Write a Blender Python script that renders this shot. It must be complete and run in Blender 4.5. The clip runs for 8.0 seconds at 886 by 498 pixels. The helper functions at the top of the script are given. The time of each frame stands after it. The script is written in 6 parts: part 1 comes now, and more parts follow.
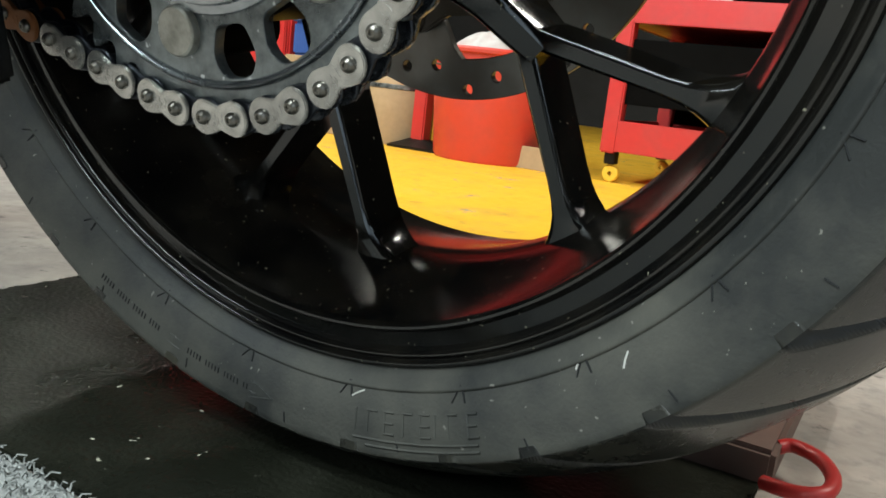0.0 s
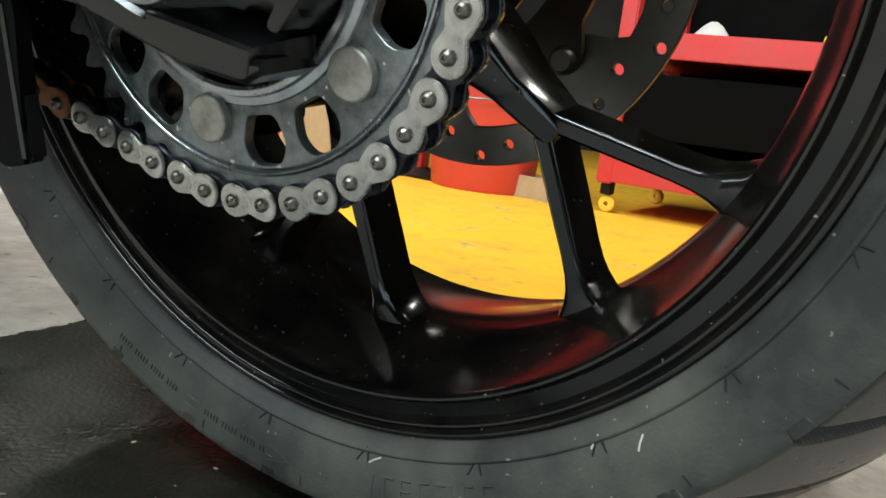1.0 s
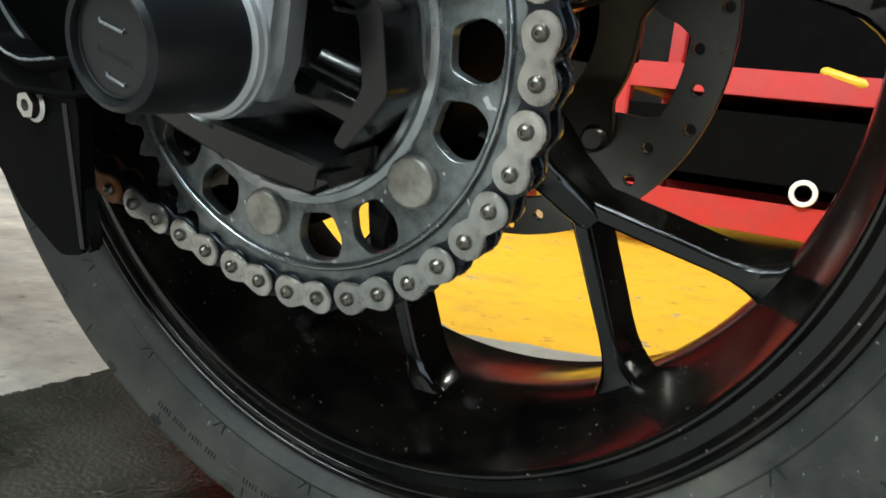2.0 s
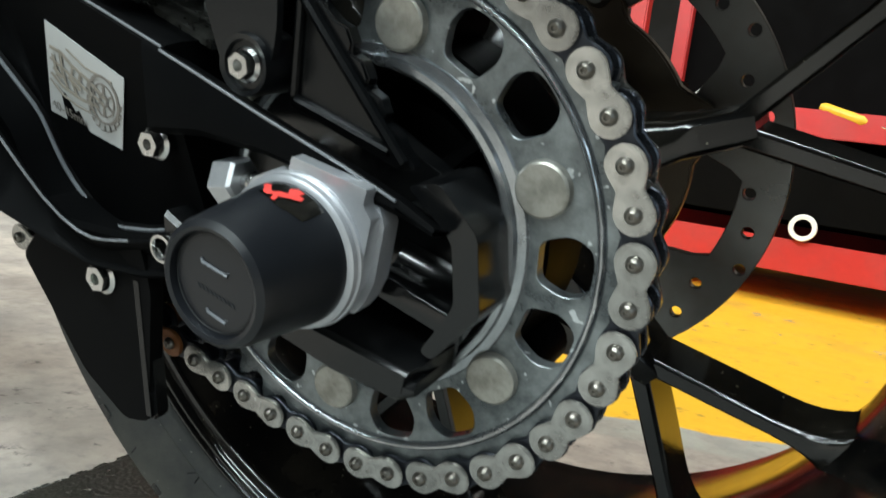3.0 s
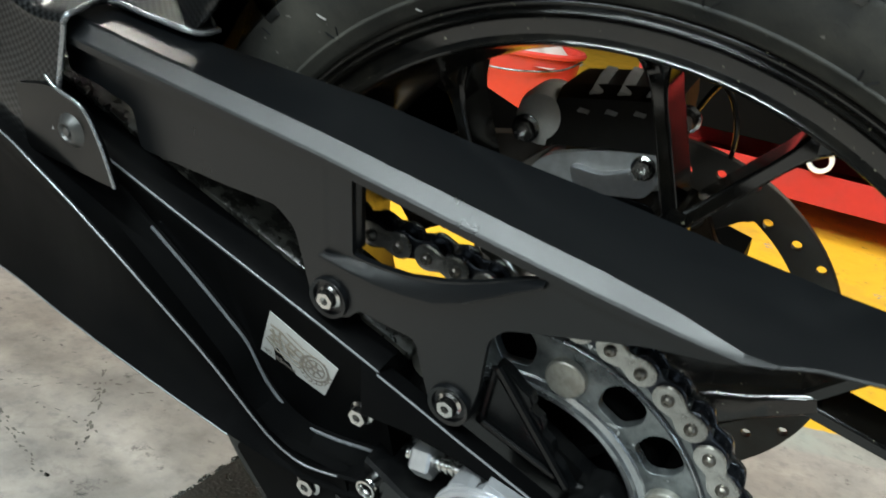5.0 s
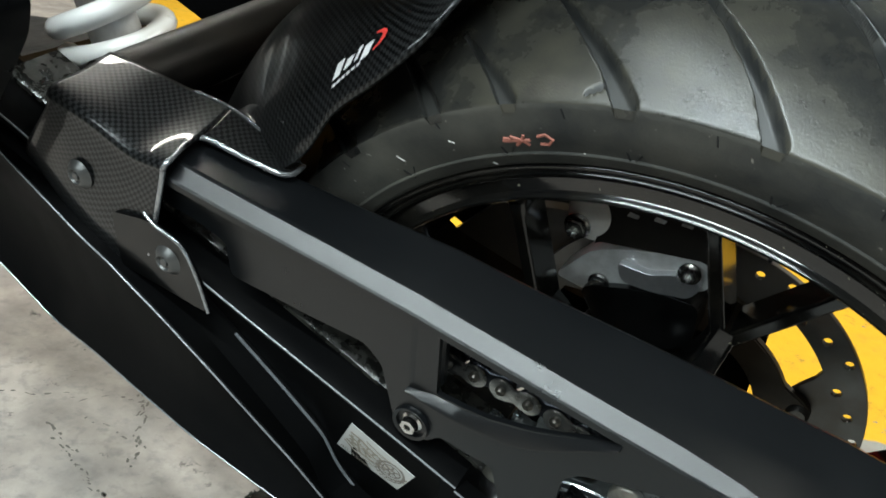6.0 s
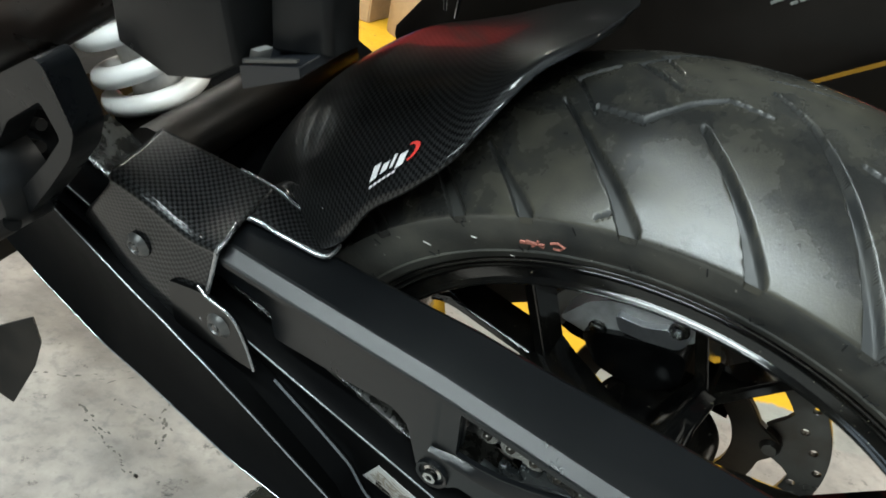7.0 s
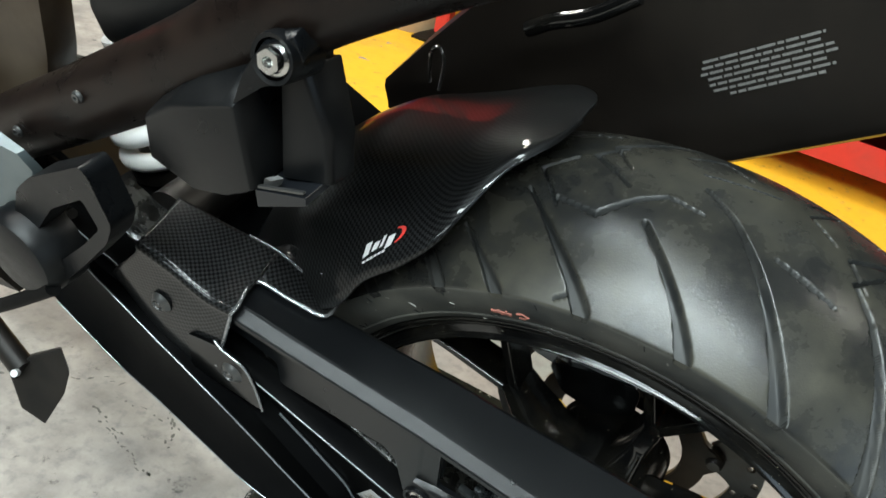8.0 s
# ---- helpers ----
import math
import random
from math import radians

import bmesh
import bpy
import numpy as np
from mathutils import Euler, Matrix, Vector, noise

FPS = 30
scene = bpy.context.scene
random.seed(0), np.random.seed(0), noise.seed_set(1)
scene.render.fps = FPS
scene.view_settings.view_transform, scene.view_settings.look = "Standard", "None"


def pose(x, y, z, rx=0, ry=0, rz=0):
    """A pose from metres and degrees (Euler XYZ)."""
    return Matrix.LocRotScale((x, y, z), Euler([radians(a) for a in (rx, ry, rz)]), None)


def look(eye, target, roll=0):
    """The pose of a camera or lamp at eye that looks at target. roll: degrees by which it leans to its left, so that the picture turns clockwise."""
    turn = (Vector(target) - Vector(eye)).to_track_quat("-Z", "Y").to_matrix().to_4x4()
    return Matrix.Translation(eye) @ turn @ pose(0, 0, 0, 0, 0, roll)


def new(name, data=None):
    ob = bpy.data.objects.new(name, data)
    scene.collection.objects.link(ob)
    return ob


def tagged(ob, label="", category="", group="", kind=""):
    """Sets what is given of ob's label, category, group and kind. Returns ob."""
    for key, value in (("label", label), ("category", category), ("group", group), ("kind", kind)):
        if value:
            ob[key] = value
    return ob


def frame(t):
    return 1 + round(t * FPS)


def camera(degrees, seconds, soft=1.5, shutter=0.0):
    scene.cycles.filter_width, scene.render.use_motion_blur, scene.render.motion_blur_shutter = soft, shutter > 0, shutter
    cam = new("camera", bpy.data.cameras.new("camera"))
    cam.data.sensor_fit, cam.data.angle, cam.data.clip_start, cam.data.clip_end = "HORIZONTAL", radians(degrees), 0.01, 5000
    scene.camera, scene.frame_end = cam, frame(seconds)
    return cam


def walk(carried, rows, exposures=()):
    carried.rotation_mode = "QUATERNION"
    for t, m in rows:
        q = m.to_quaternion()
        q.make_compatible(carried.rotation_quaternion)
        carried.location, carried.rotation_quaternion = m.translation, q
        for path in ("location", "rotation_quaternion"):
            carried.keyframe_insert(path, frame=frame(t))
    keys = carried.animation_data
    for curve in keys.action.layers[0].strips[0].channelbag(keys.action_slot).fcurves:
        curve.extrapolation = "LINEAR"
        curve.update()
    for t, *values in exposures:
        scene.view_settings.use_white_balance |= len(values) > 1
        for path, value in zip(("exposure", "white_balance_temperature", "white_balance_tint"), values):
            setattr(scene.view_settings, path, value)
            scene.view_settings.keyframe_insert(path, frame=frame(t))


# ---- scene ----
# Bike space: x backwards, y to the machine's right side, z up along the wheel, axle at (0, 0, 0.315).
# The machine leans on its side stand, so bike space is tilted into the world by BIKE.
BIKE = pose(0, 0, 0.0021, 11.26, 0, 0)
ROWS = [
    (0, 0.2430, -0.3559, 0.2777, 68.69, -0.61, 31.51),
    (0.5, 0.2413, -0.3589, 0.2938, 69.19, -0.93, 31.24),
    (1, 0.2336, -0.3629, 0.3055, 69.97, -1.25, 31.21),
    (2.5, 0.1952, -0.3782, 0.3686, 71.20, -1.48, 30.18),
    (3, 0.1717, -0.3760, 0.4063, 71.21, -1.70, 29.83),
    (3.5, 0.1535, -0.3773, 0.4387, 69.30, -1.58, 29.63),
    (4, 0.1399, -0.3883, 0.4941, 64.35, -1.88, 29.57),
    (4.5, 0.1288, -0.4058, 0.5669, 60.85, -2.64, 30.05),
    (5, 0.1027, -0.4181, 0.6271, 59.42, -3.31, 30.52),
    (6.5, 0.0321, -0.4199, 0.7761, 52.05, -4.19, 30.31),
    (7, 0.0257, -0.4250, 0.8270, 49.88, -4.91, 30.76),
    (7.5, 0.0304, -0.4332, 0.8824, 49.08, -5.18, 30.91),
    (8, 0.0297, -0.4382, 0.9269, 47.26, -5.40, 30.33),
]
cam = camera(57.17, 8.0, soft=1.6, shutter=0.3)
walk(cam, [(t, BIKE @ pose(x, y, z, rx, ry, rz)) for t, x, y, z, rx, ry, rz in ROWS])

# ---- light ----
world = bpy.data.worlds.new("workshop_air")
scene.world = world
world.use_nodes = True
world.node_tree.nodes["Background"].inputs[0].default_value = (0.55, 0.6, 0.65, 1)
world.node_tree.nodes["Background"].inputs[1].default_value = 0.0015


def area_lamp(name, m, w, h, watts, colour):
    """An unseen rectangular area lamp; no housing is built."""
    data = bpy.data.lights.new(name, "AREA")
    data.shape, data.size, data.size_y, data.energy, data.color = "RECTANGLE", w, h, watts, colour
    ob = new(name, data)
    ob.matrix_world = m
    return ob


area_lamp("ceiling_tube", look((-0.20, -1.75, 2.60), (-0.10, 0.0, 0.35)), 2.4, 0.12, 96, (0.85, 0.98, 1.0))
area_lamp("ceiling_tube", look((-0.75, -0.78, 2.60), (-0.45, -0.3, 0.3)), 2.4, 0.12, 46, (0.85, 0.98, 1.0))
area_lamp("ceiling_tube", look((0.10, -2.55, 2.60), (-0.05, 0.0, 0.35)), 2.4, 0.12, 52, (0.85, 0.98, 1.0))
# three more unseen tubes, placed to light the floor and the far side
area_lamp("ceiling_tube", look((-2.0, -0.4, 2.6), (-1.2, -0.1, 0)), 1.5, 0.14, 40, (1.0, 0.98, 0.93))
area_lamp("ceiling_tube", look((-2.3, 1.0, 2.6), (-0.8, 1.2, 0)), 1.5, 0.14, 40, (0.97, 0.96, 0.86))
area_lamp("ceiling_tube", look((1.5, 0.9, 2.6), (0.3, 1.0, 0)), 1.5, 0.14, 66, (0.97, 0.96, 0.86))
# added cool light for the bluish right-hand faces; no door is built
area_lamp("cool_side_light", look((3.1, -1.7, 1.25), (0.0, 0.0, 0.6)), 1.1, 2.0, 18, (0.68, 0.86, 1.0))
# added low front fill for upright faces; the wall has no window
area_lamp("front_fill", look((-0.7, -3.25, 1.75), (-0.2, 0.0, 0.5)), 2.2, 0.30, 46, (0.84, 0.98, 1.0))

# ---- materials ----


def mat(name, colour, rough=0.5, metal=0.0, coat=0.0, grain=None, grain_scale=60.0, grain_amount=0.3, rough_var=0.15, bump=0.0,
        bump_scale=400.0, dust=None, dust_amount=0.0, dust_scale=14.0, aniso=0.0, ior=1.5, obj_var=0.0, specks=None, speck_scale=300.0, speck_cut=0.70, spec=0.5):
    """A surface with two scales of variation: fine grain in colour, roughness and relief, and larger stains or dust."""
    m = bpy.data.materials.new(name)
    m.use_nodes = True
    nt = m.node_tree
    b = nt.nodes["Principled BSDF"]
    b.inputs["Metallic"].default_value = metal
    b.inputs["Roughness"].default_value = rough
    b.inputs["IOR"].default_value = ior
    b.inputs["Specular IOR Level"].default_value = spec
    b.inputs["Coat Weight"].default_value = coat
    b.inputs["Coat Roughness"].default_value = 0.06
    co = nt.nodes.new("ShaderNodeTexCoord")
    n1 = nt.nodes.new("ShaderNodeTexNoise")
    n1.inputs["Scale"].default_value, n1.inputs["Detail"].default_value = grain_scale, 6
    nt.links.new(co.outputs["Object"], n1.inputs["Vector"])
    n2 = nt.nodes.new("ShaderNodeTexNoise")
    n2.inputs["Scale"].default_value, n2.inputs["Detail"].default_value, n2.inputs["Roughness"].default_value = dust_scale, 8, 0.65
    nt.links.new(co.outputs["Object"], n2.inputs["Vector"])
    mix = nt.nodes.new("ShaderNodeMix")
    mix.data_type = "RGBA"
    other = grain or tuple(c * (1 - grain_amount) for c in colour)
    mix.inputs["A"].default_value, mix.inputs["B"].default_value = (*colour, 1), (*other, 1)
    nt.links.new(n1.outputs["Fac"], mix.inputs["Factor"])
    last = mix.outputs["Result"]
    if dust_amount > 0:
        ramp = nt.nodes.new("ShaderNodeMapRange")
        ramp.inputs["From Min"].default_value, ramp.inputs["From Max"].default_value = 0.42, 0.72
        ramp.inputs["To Max"].default_value = dust_amount
        nt.links.new(n2.outputs["Fac"], ramp.inputs["Value"])
        mix2 = nt.nodes.new("ShaderNodeMix")
        mix2.data_type = "RGBA"
        nt.links.new(ramp.outputs["Result"], mix2.inputs["Factor"])
        nt.links.new(last, mix2.inputs["A"])
        mix2.inputs["B"].default_value = (*(dust or (0.2, 0.19, 0.17)), 1)
        last = mix2.outputs["Result"]
    if specks:
        n4 = nt.nodes.new("ShaderNodeTexNoise")
        n4.inputs["Scale"].default_value, n4.inputs["Detail"].default_value = speck_scale, 2
        nt.links.new(co.outputs["Object"], n4.inputs["Vector"])
        r4 = nt.nodes.new("ShaderNodeMapRange")
        r4.inputs["From Min"].default_value, r4.inputs["From Max"].default_value = speck_cut, speck_cut + 0.03
        nt.links.new(n4.outputs["Fac"], r4.inputs["Value"])
        mix4 = nt.nodes.new("ShaderNodeMix")
        mix4.data_type = "RGBA"
        nt.links.new(r4.outputs["Result"], mix4.inputs["Factor"])
        nt.links.new(last, mix4.inputs["A"])
        mix4.inputs["B"].default_value = (*specks, 1)
        last = mix4.outputs["Result"]
    if obj_var > 0:
        inf = nt.nodes.new("ShaderNodeObjectInfo")
        hsv = nt.nodes.new("ShaderNodeHueSaturation")
        r2 = nt.nodes.new("ShaderNodeMapRange")
        r2.inputs["To Min"].default_value, r2.inputs["To Max"].default_value = 1 - obj_var, 1 + obj_var
        nt.links.new(inf.outputs["Random"], r2.inputs["Value"])
        nt.links.new(r2.outputs["Result"], hsv.inputs["Value"])
        nt.links.new(last, hsv.inputs["Color"])
        last = hsv.outputs["Color"]
    nt.links.new(last, b.inputs["Base Color"])
    rr = nt.nodes.new("ShaderNodeMapRange")
    rr.inputs["From Min"].default_value, rr.inputs["From Max"].default_value = 0.3, 0.7
    rr.inputs["To Min"].default_value, rr.inputs["To Max"].default_value = max(0.02, rough - rough_var), min(1, rough + rough_var)
    nt.links.new(n2.outputs["Fac"], rr.inputs["Value"])
    nt.links.new(rr.outputs["Result"], b.inputs["Roughness"])
    if bump > 0:
        n3 = nt.nodes.new("ShaderNodeTexNoise")
        n3.inputs["Scale"].default_value, n3.inputs["Detail"].default_value = bump_scale, 3
        nt.links.new(co.outputs["Object"], n3.inputs["Vector"])
        bp = nt.nodes.new("ShaderNodeBump")
        bp.inputs["Strength"].default_value, bp.inputs["Distance"].default_value = bump, 0.001
        nt.links.new(n3.outputs["Fac"], bp.inputs["Height"])
        nt.links.new(bp.outputs["Normal"], b.inputs["Normal"])
    return m


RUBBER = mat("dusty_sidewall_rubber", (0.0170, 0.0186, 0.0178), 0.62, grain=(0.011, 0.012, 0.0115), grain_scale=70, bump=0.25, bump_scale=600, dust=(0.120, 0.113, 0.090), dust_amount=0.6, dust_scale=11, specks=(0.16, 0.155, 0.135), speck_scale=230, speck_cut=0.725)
SILENCER = mat("satin_silencer_coating", (0.0060, 0.0048, 0.0040), 0.36, grain_amount=0.3, rough_var=0.08, spec=0.16, dust=(0.018, 0.014, 0.010), dust_amount=0.3, dust_scale=5)
BRACKET = mat("matt_bracket_plastic", (0.0030, 0.0034, 0.0040), 0.34, grain_amount=0.3, grain_scale=200, spec=0.18, dust=(0.028, 0.027, 0.024), dust_amount=0.2, dust_scale=18, bump=0.08, bump_scale=2000)
# pale grey for the arm's drawn highlights and the cap's moulded dashes
EDGE = mat("highlight_and_dash_grey", (0.22, 0.23, 0.245), 0.25, metal=0.35, grain_amount=0.4, grain_scale=120, rough_var=0.1)
# near black, standing for the darkness inside the trolley
UNLIT = mat("trolley_shade_black", (0.0035, 0.0034, 0.0033), 0.8, grain_amount=0.4, spec=0.03)
# duller and less dusty than the tread: groove shade put into the rubber
GROOVE = mat("shaded_groove_rubber", (0.017, 0.018, 0.0178), 0.5, grain_amount=0.35, grain_scale=90, spec=0.4, dust=(0.05, 0.048, 0.04), dust_amount=0.5, dust_scale=30)
# pale metal that paints the bright glint along the black carbon's edges
GLINT = mat("carbon_edge_glint", (0.42, 0.43, 0.44), 0.18, metal=0.75, grain=(0.08, 0.083, 0.088), grain_scale=420, rough_var=0.06, bump=0.3, bump_scale=900)
DULLSCREW = mat("dulled_screw_steel", (0.10, 0.10, 0.098), 0.34, metal=0.7, grain_amount=0.4, grain_scale=200)
BROWNBLACK = mat("brown_black_frame_paint", (0.0055, 0.0036, 0.0030), 0.32, grain_amount=0.3, rough_var=0.12, dust=(0.022, 0.013, 0.009), dust_amount=0.35, dust_scale=22, spec=0.14)
FRAMEBROWN = mat("brown_frame_plate", (0.040, 0.027, 0.017), 0.38, grain_amount=0.4, grain_scale=20, dust=(0.10, 0.08, 0.055), dust_amount=0.5, dust_scale=14, spec=0.3)
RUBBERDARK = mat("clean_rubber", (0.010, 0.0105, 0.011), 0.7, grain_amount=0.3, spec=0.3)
PALEBOOT = mat("pale_cast_cover", (0.86, 0.84, 0.79), 0.5, grain_amount=0.12, dust=(0.4, 0.36, 0.3), dust_amount=0.3, dust_scale=60)
BLUE = mat("blue_box_plastic", (0.03, 0.08, 0.28), 0.45, grain_amount=0.2)
RAG = mat("pale_cloth_rag", (0.55, 0.53, 0.5), 0.9, grain_amount=0.3, grain_scale=40, dust=(0.4, 0.2, 0.17), dust_amount=0.5, dust_scale=18)
OIL = mat("dried_oil", (0.16, 0.145, 0.125), 0.6, grain_amount=0.4)
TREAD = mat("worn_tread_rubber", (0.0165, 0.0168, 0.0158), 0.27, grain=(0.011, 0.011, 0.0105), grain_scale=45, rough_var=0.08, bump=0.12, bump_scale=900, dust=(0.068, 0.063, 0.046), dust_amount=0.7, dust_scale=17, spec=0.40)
GLOSS = mat("black_gloss_paint", (0.003, 0.003, 0.003), 0.13, coat=0.0, grain_amount=0.2, rough_var=0.04, dust=(0.035, 0.03, 0.02), dust_amount=0.2, dust_scale=26, specks=(0.16, 0.15, 0.11), speck_scale=420, speck_cut=0.725, spec=0.5)
RIMPAINT = mat("dusty_black_rim_paint", (0.0028, 0.0028, 0.0029), 0.17, grain_amount=0.2, rough_var=0.08, dust=(0.042, 0.034, 0.024), dust_amount=0.3, dust_scale=20, specks=(0.16, 0.15, 0.11), speck_scale=420, speck_cut=0.715, spec=0.24)
HEELALU = mat("pale_heel_guard_alloy", (0.11, 0.135, 0.14), 0.4, metal=0.4, grain_amount=0.15, grain_scale=60)
SATIN = mat("black_satin_coating", (0.0030, 0.0031, 0.0033), 0.42, grain_amount=0.3, grain_scale=150, rough_var=0.06, bump=0.05, bump_scale=1200, dust=(0.02, 0.019, 0.016), dust_amount=0.06, spec=0.015)
PLASTIC = mat("black_moulded_plastic", (0.0018, 0.0021, 0.0024), 0.25, grain_amount=0.25, grain_scale=300, rough_var=0.04, bump=0.04, bump_scale=2600, dust=(0.03, 0.029, 0.027), dust_amount=0.1, spec=0.26)
GUARD = mat("matt_guard_plastic", (0.0034, 0.0039, 0.0045), 0.29, grain_amount=0.3, grain_scale=300, rough_var=0.02, bump=0.08, bump_scale=2600, dust=(0.018, 0.018, 0.018), dust_amount=0.06, spec=0.36)
BLOCK = mat("satin_adjuster_aluminium", (0.46, 0.47, 0.49), 0.38, metal=0.7, grain=(0.36, 0.37, 0.39), grain_scale=260, rough_var=0.1, bump=0.06, bump_scale=900)
FORKPAINT = mat("black_semi_gloss_fork_paint", (0.0028, 0.0030, 0.0033), 0.2, grain_amount=0.3, grain_scale=200, rough_var=0.07, dust=(0.04, 0.04, 0.037), dust_amount=0.12, dust_scale=30, spec=0.42)
# lighter than the black fin: bluish light on its edge, put into the colour
FINEDGE = mat("lit_fin_edge_plastic", (0.035, 0.040, 0.045), 0.42, grain_amount=0.3, grain_scale=200)
GREASE = mat("greasy_grit", (0.0032, 0.0032, 0.0030), 0.28, grain=(0.008, 0.0078, 0.0068), grain_scale=120, rough_var=0.2, bump=1.0, bump_scale=160, dust=(0.10, 0.10, 0.085), dust_amount=0.35, dust_scale=90, spec=0.6)
RIMSTEEL = mat("burnished_steel_edge", (0.50, 0.52, 0.54), 0.24, metal=0.9, grain=(0.20, 0.215, 0.225), grain_scale=90, rough_var=0.1, dust=(0.09, 0.095, 0.095), dust_amount=0.6, dust_scale=36)
CAP = mat("dark_cap_plastic", (0.0075, 0.0085, 0.0105), 0.34, grain_amount=0.25, rough_var=0.06, bump=0.05, bump_scale=1500, spec=0.35)
STEEL = mat("dull_sprocket_steel", (0.105, 0.118, 0.122), 0.34, metal=0.7, grain=(0.035, 0.040, 0.043), grain_scale=70, rough_var=0.16, bump=0.25, bump_scale=260, dust=(0.40, 0.43, 0.43), dust_amount=0.62, dust_scale=42, specks=(0.5, 0.53, 0.54), speck_scale=190, speck_cut=0.69)
RIVET = mat("zinc_rivet", (0.42, 0.41, 0.37), 0.42, metal=0.7, grain=(0.24, 0.23, 0.2), grain_scale=160, rough_var=0.12, dust=(0.11, 0.105, 0.085), dust_amount=0.6, dust_scale=130, obj_var=0.12)
LINK = mat("nickel_chain_plate", (0.46, 0.45, 0.425), 0.22, metal=0.84, grain=(0.27, 0.262, 0.245), grain_scale=220, rough_var=0.08, dust=(0.08, 0.075, 0.068), dust_amount=0.5, dust_scale=90, obj_var=0.16)
ROLLER = mat("greasy_roller_steel", (0.05, 0.055, 0.065), 0.32, metal=0.8, grain_amount=0.6, grain_scale=120, rough_var=0.15, dust=(0.02, 0.022, 0.03), dust_amount=0.6, dust_scale=50)
PIN = mat("peened_pin_steel", (0.20, 0.185, 0.16), 0.24, metal=0.85, grain_amount=0.5, grain_scale=300)
RUSTY = mat("rusty_chain_plate", (0.32, 0.12, 0.035), 0.62, metal=0.25, grain=(0.16, 0.06, 0.02), grain_scale=160)
ALU = mat("bare_aluminium", (0.74, 0.75, 0.77), 0.3, metal=0.9, grain=(0.55, 0.56, 0.58), grain_scale=260, rough_var=0.1, bump=0.06, bump_scale=900)
CHROME = mat("bright_bolt_zinc", (0.58, 0.575, 0.56), 0.2, metal=1.0, grain_amount=0.25, grain_scale=300)
DISC = mat("worn_brake_disc_steel", (0.17, 0.165, 0.157), 0.36, metal=0.9, grain=(0.10, 0.098, 0.092), grain_scale=35, rough_var=0.1, dust=(0.1, 0.07, 0.05), dust_amount=0.45, dust_scale=24)
GREYCAST = mat("grey_cast_alloy", (0.60, 0.61, 0.61), 0.45, metal=0.25, grain_amount=0.3, bump=0.2, bump_scale=500, dust=(0.16, 0.13, 0.1), dust_amount=0.5, dust_scale=40)
WHITE = mat("white_spring_enamel", (0.82, 0.81, 0.78), 0.3, coat=0.3, grain_amount=0.06, rough_var=0.06)
RED = mat("red_cart_enamel", (0.52, 0.028, 0.026), 0.4, grain_amount=0.2, rough_var=0.1, dust=(0.2, 0.05, 0.04), dust_amount=0.3)
REDPLASTIC = mat("red_bucket_plastic", (0.56, 0.045, 0.03), 0.45, grain_amount=0.15, dust=(0.3, 0.08, 0.06), dust_amount=0.3)
REDMARK = mat("red_print", (0.7, 0.05, 0.04), 0.5, grain_amount=0.2)
SALMON = mat("faded_red_crayon", (0.42, 0.13, 0.09), 0.75, grain=(0.2, 0.09, 0.07), grain_scale=300)
PALE = mat("pale_print", (0.55, 0.54, 0.5), 0.55, grain_amount=0.3, grain_scale=500)
STICKER = mat("silver_sticker_film", (0.46, 0.46, 0.45), 0.4, grain_amount=0.15, grain_scale=80)
SKETCH = mat("brown_sticker_ink", (0.17, 0.15, 0.12), 0.5, grain=(0.30, 0.27, 0.23), grain_scale=260)
INK = mat("dark_sticker_ink", (0.10, 0.095, 0.09), 0.5, grain=(0.22, 0.19, 0.16), grain_scale=180)
WHITEPRINT = mat("white_logo_print", (0.75, 0.75, 0.75), 0.4, grain_amount=0.1)
TEXTPRINT = mat("grey_panel_print", (0.15, 0.147, 0.138), 0.55, grain=(0.07, 0.068, 0.064), grain_scale=420)
BROWN = mat("brown_wood_block", (0.16, 0.095, 0.075), 0.7, grain_amount=0.4, grain_scale=40, dust=(0.2, 0.15, 0.12), dust_amount=0.4)
YELLOWTUBE = mat("yellow_tool_plastic", (0.8, 0.5, 0.04), 0.45)
DARKSTEEL = mat("dark_workshop_steel", (0.006, 0.0055, 0.005), 0.45, metal=0.3, grain_amount=0.4, dust=(0.06, 0.045, 0.03), dust_amount=0.2, spec=0.3)
OCHRE = mat("tan_card", (0.42, 0.29, 0.16), 0.75, grain_amount=0.3)


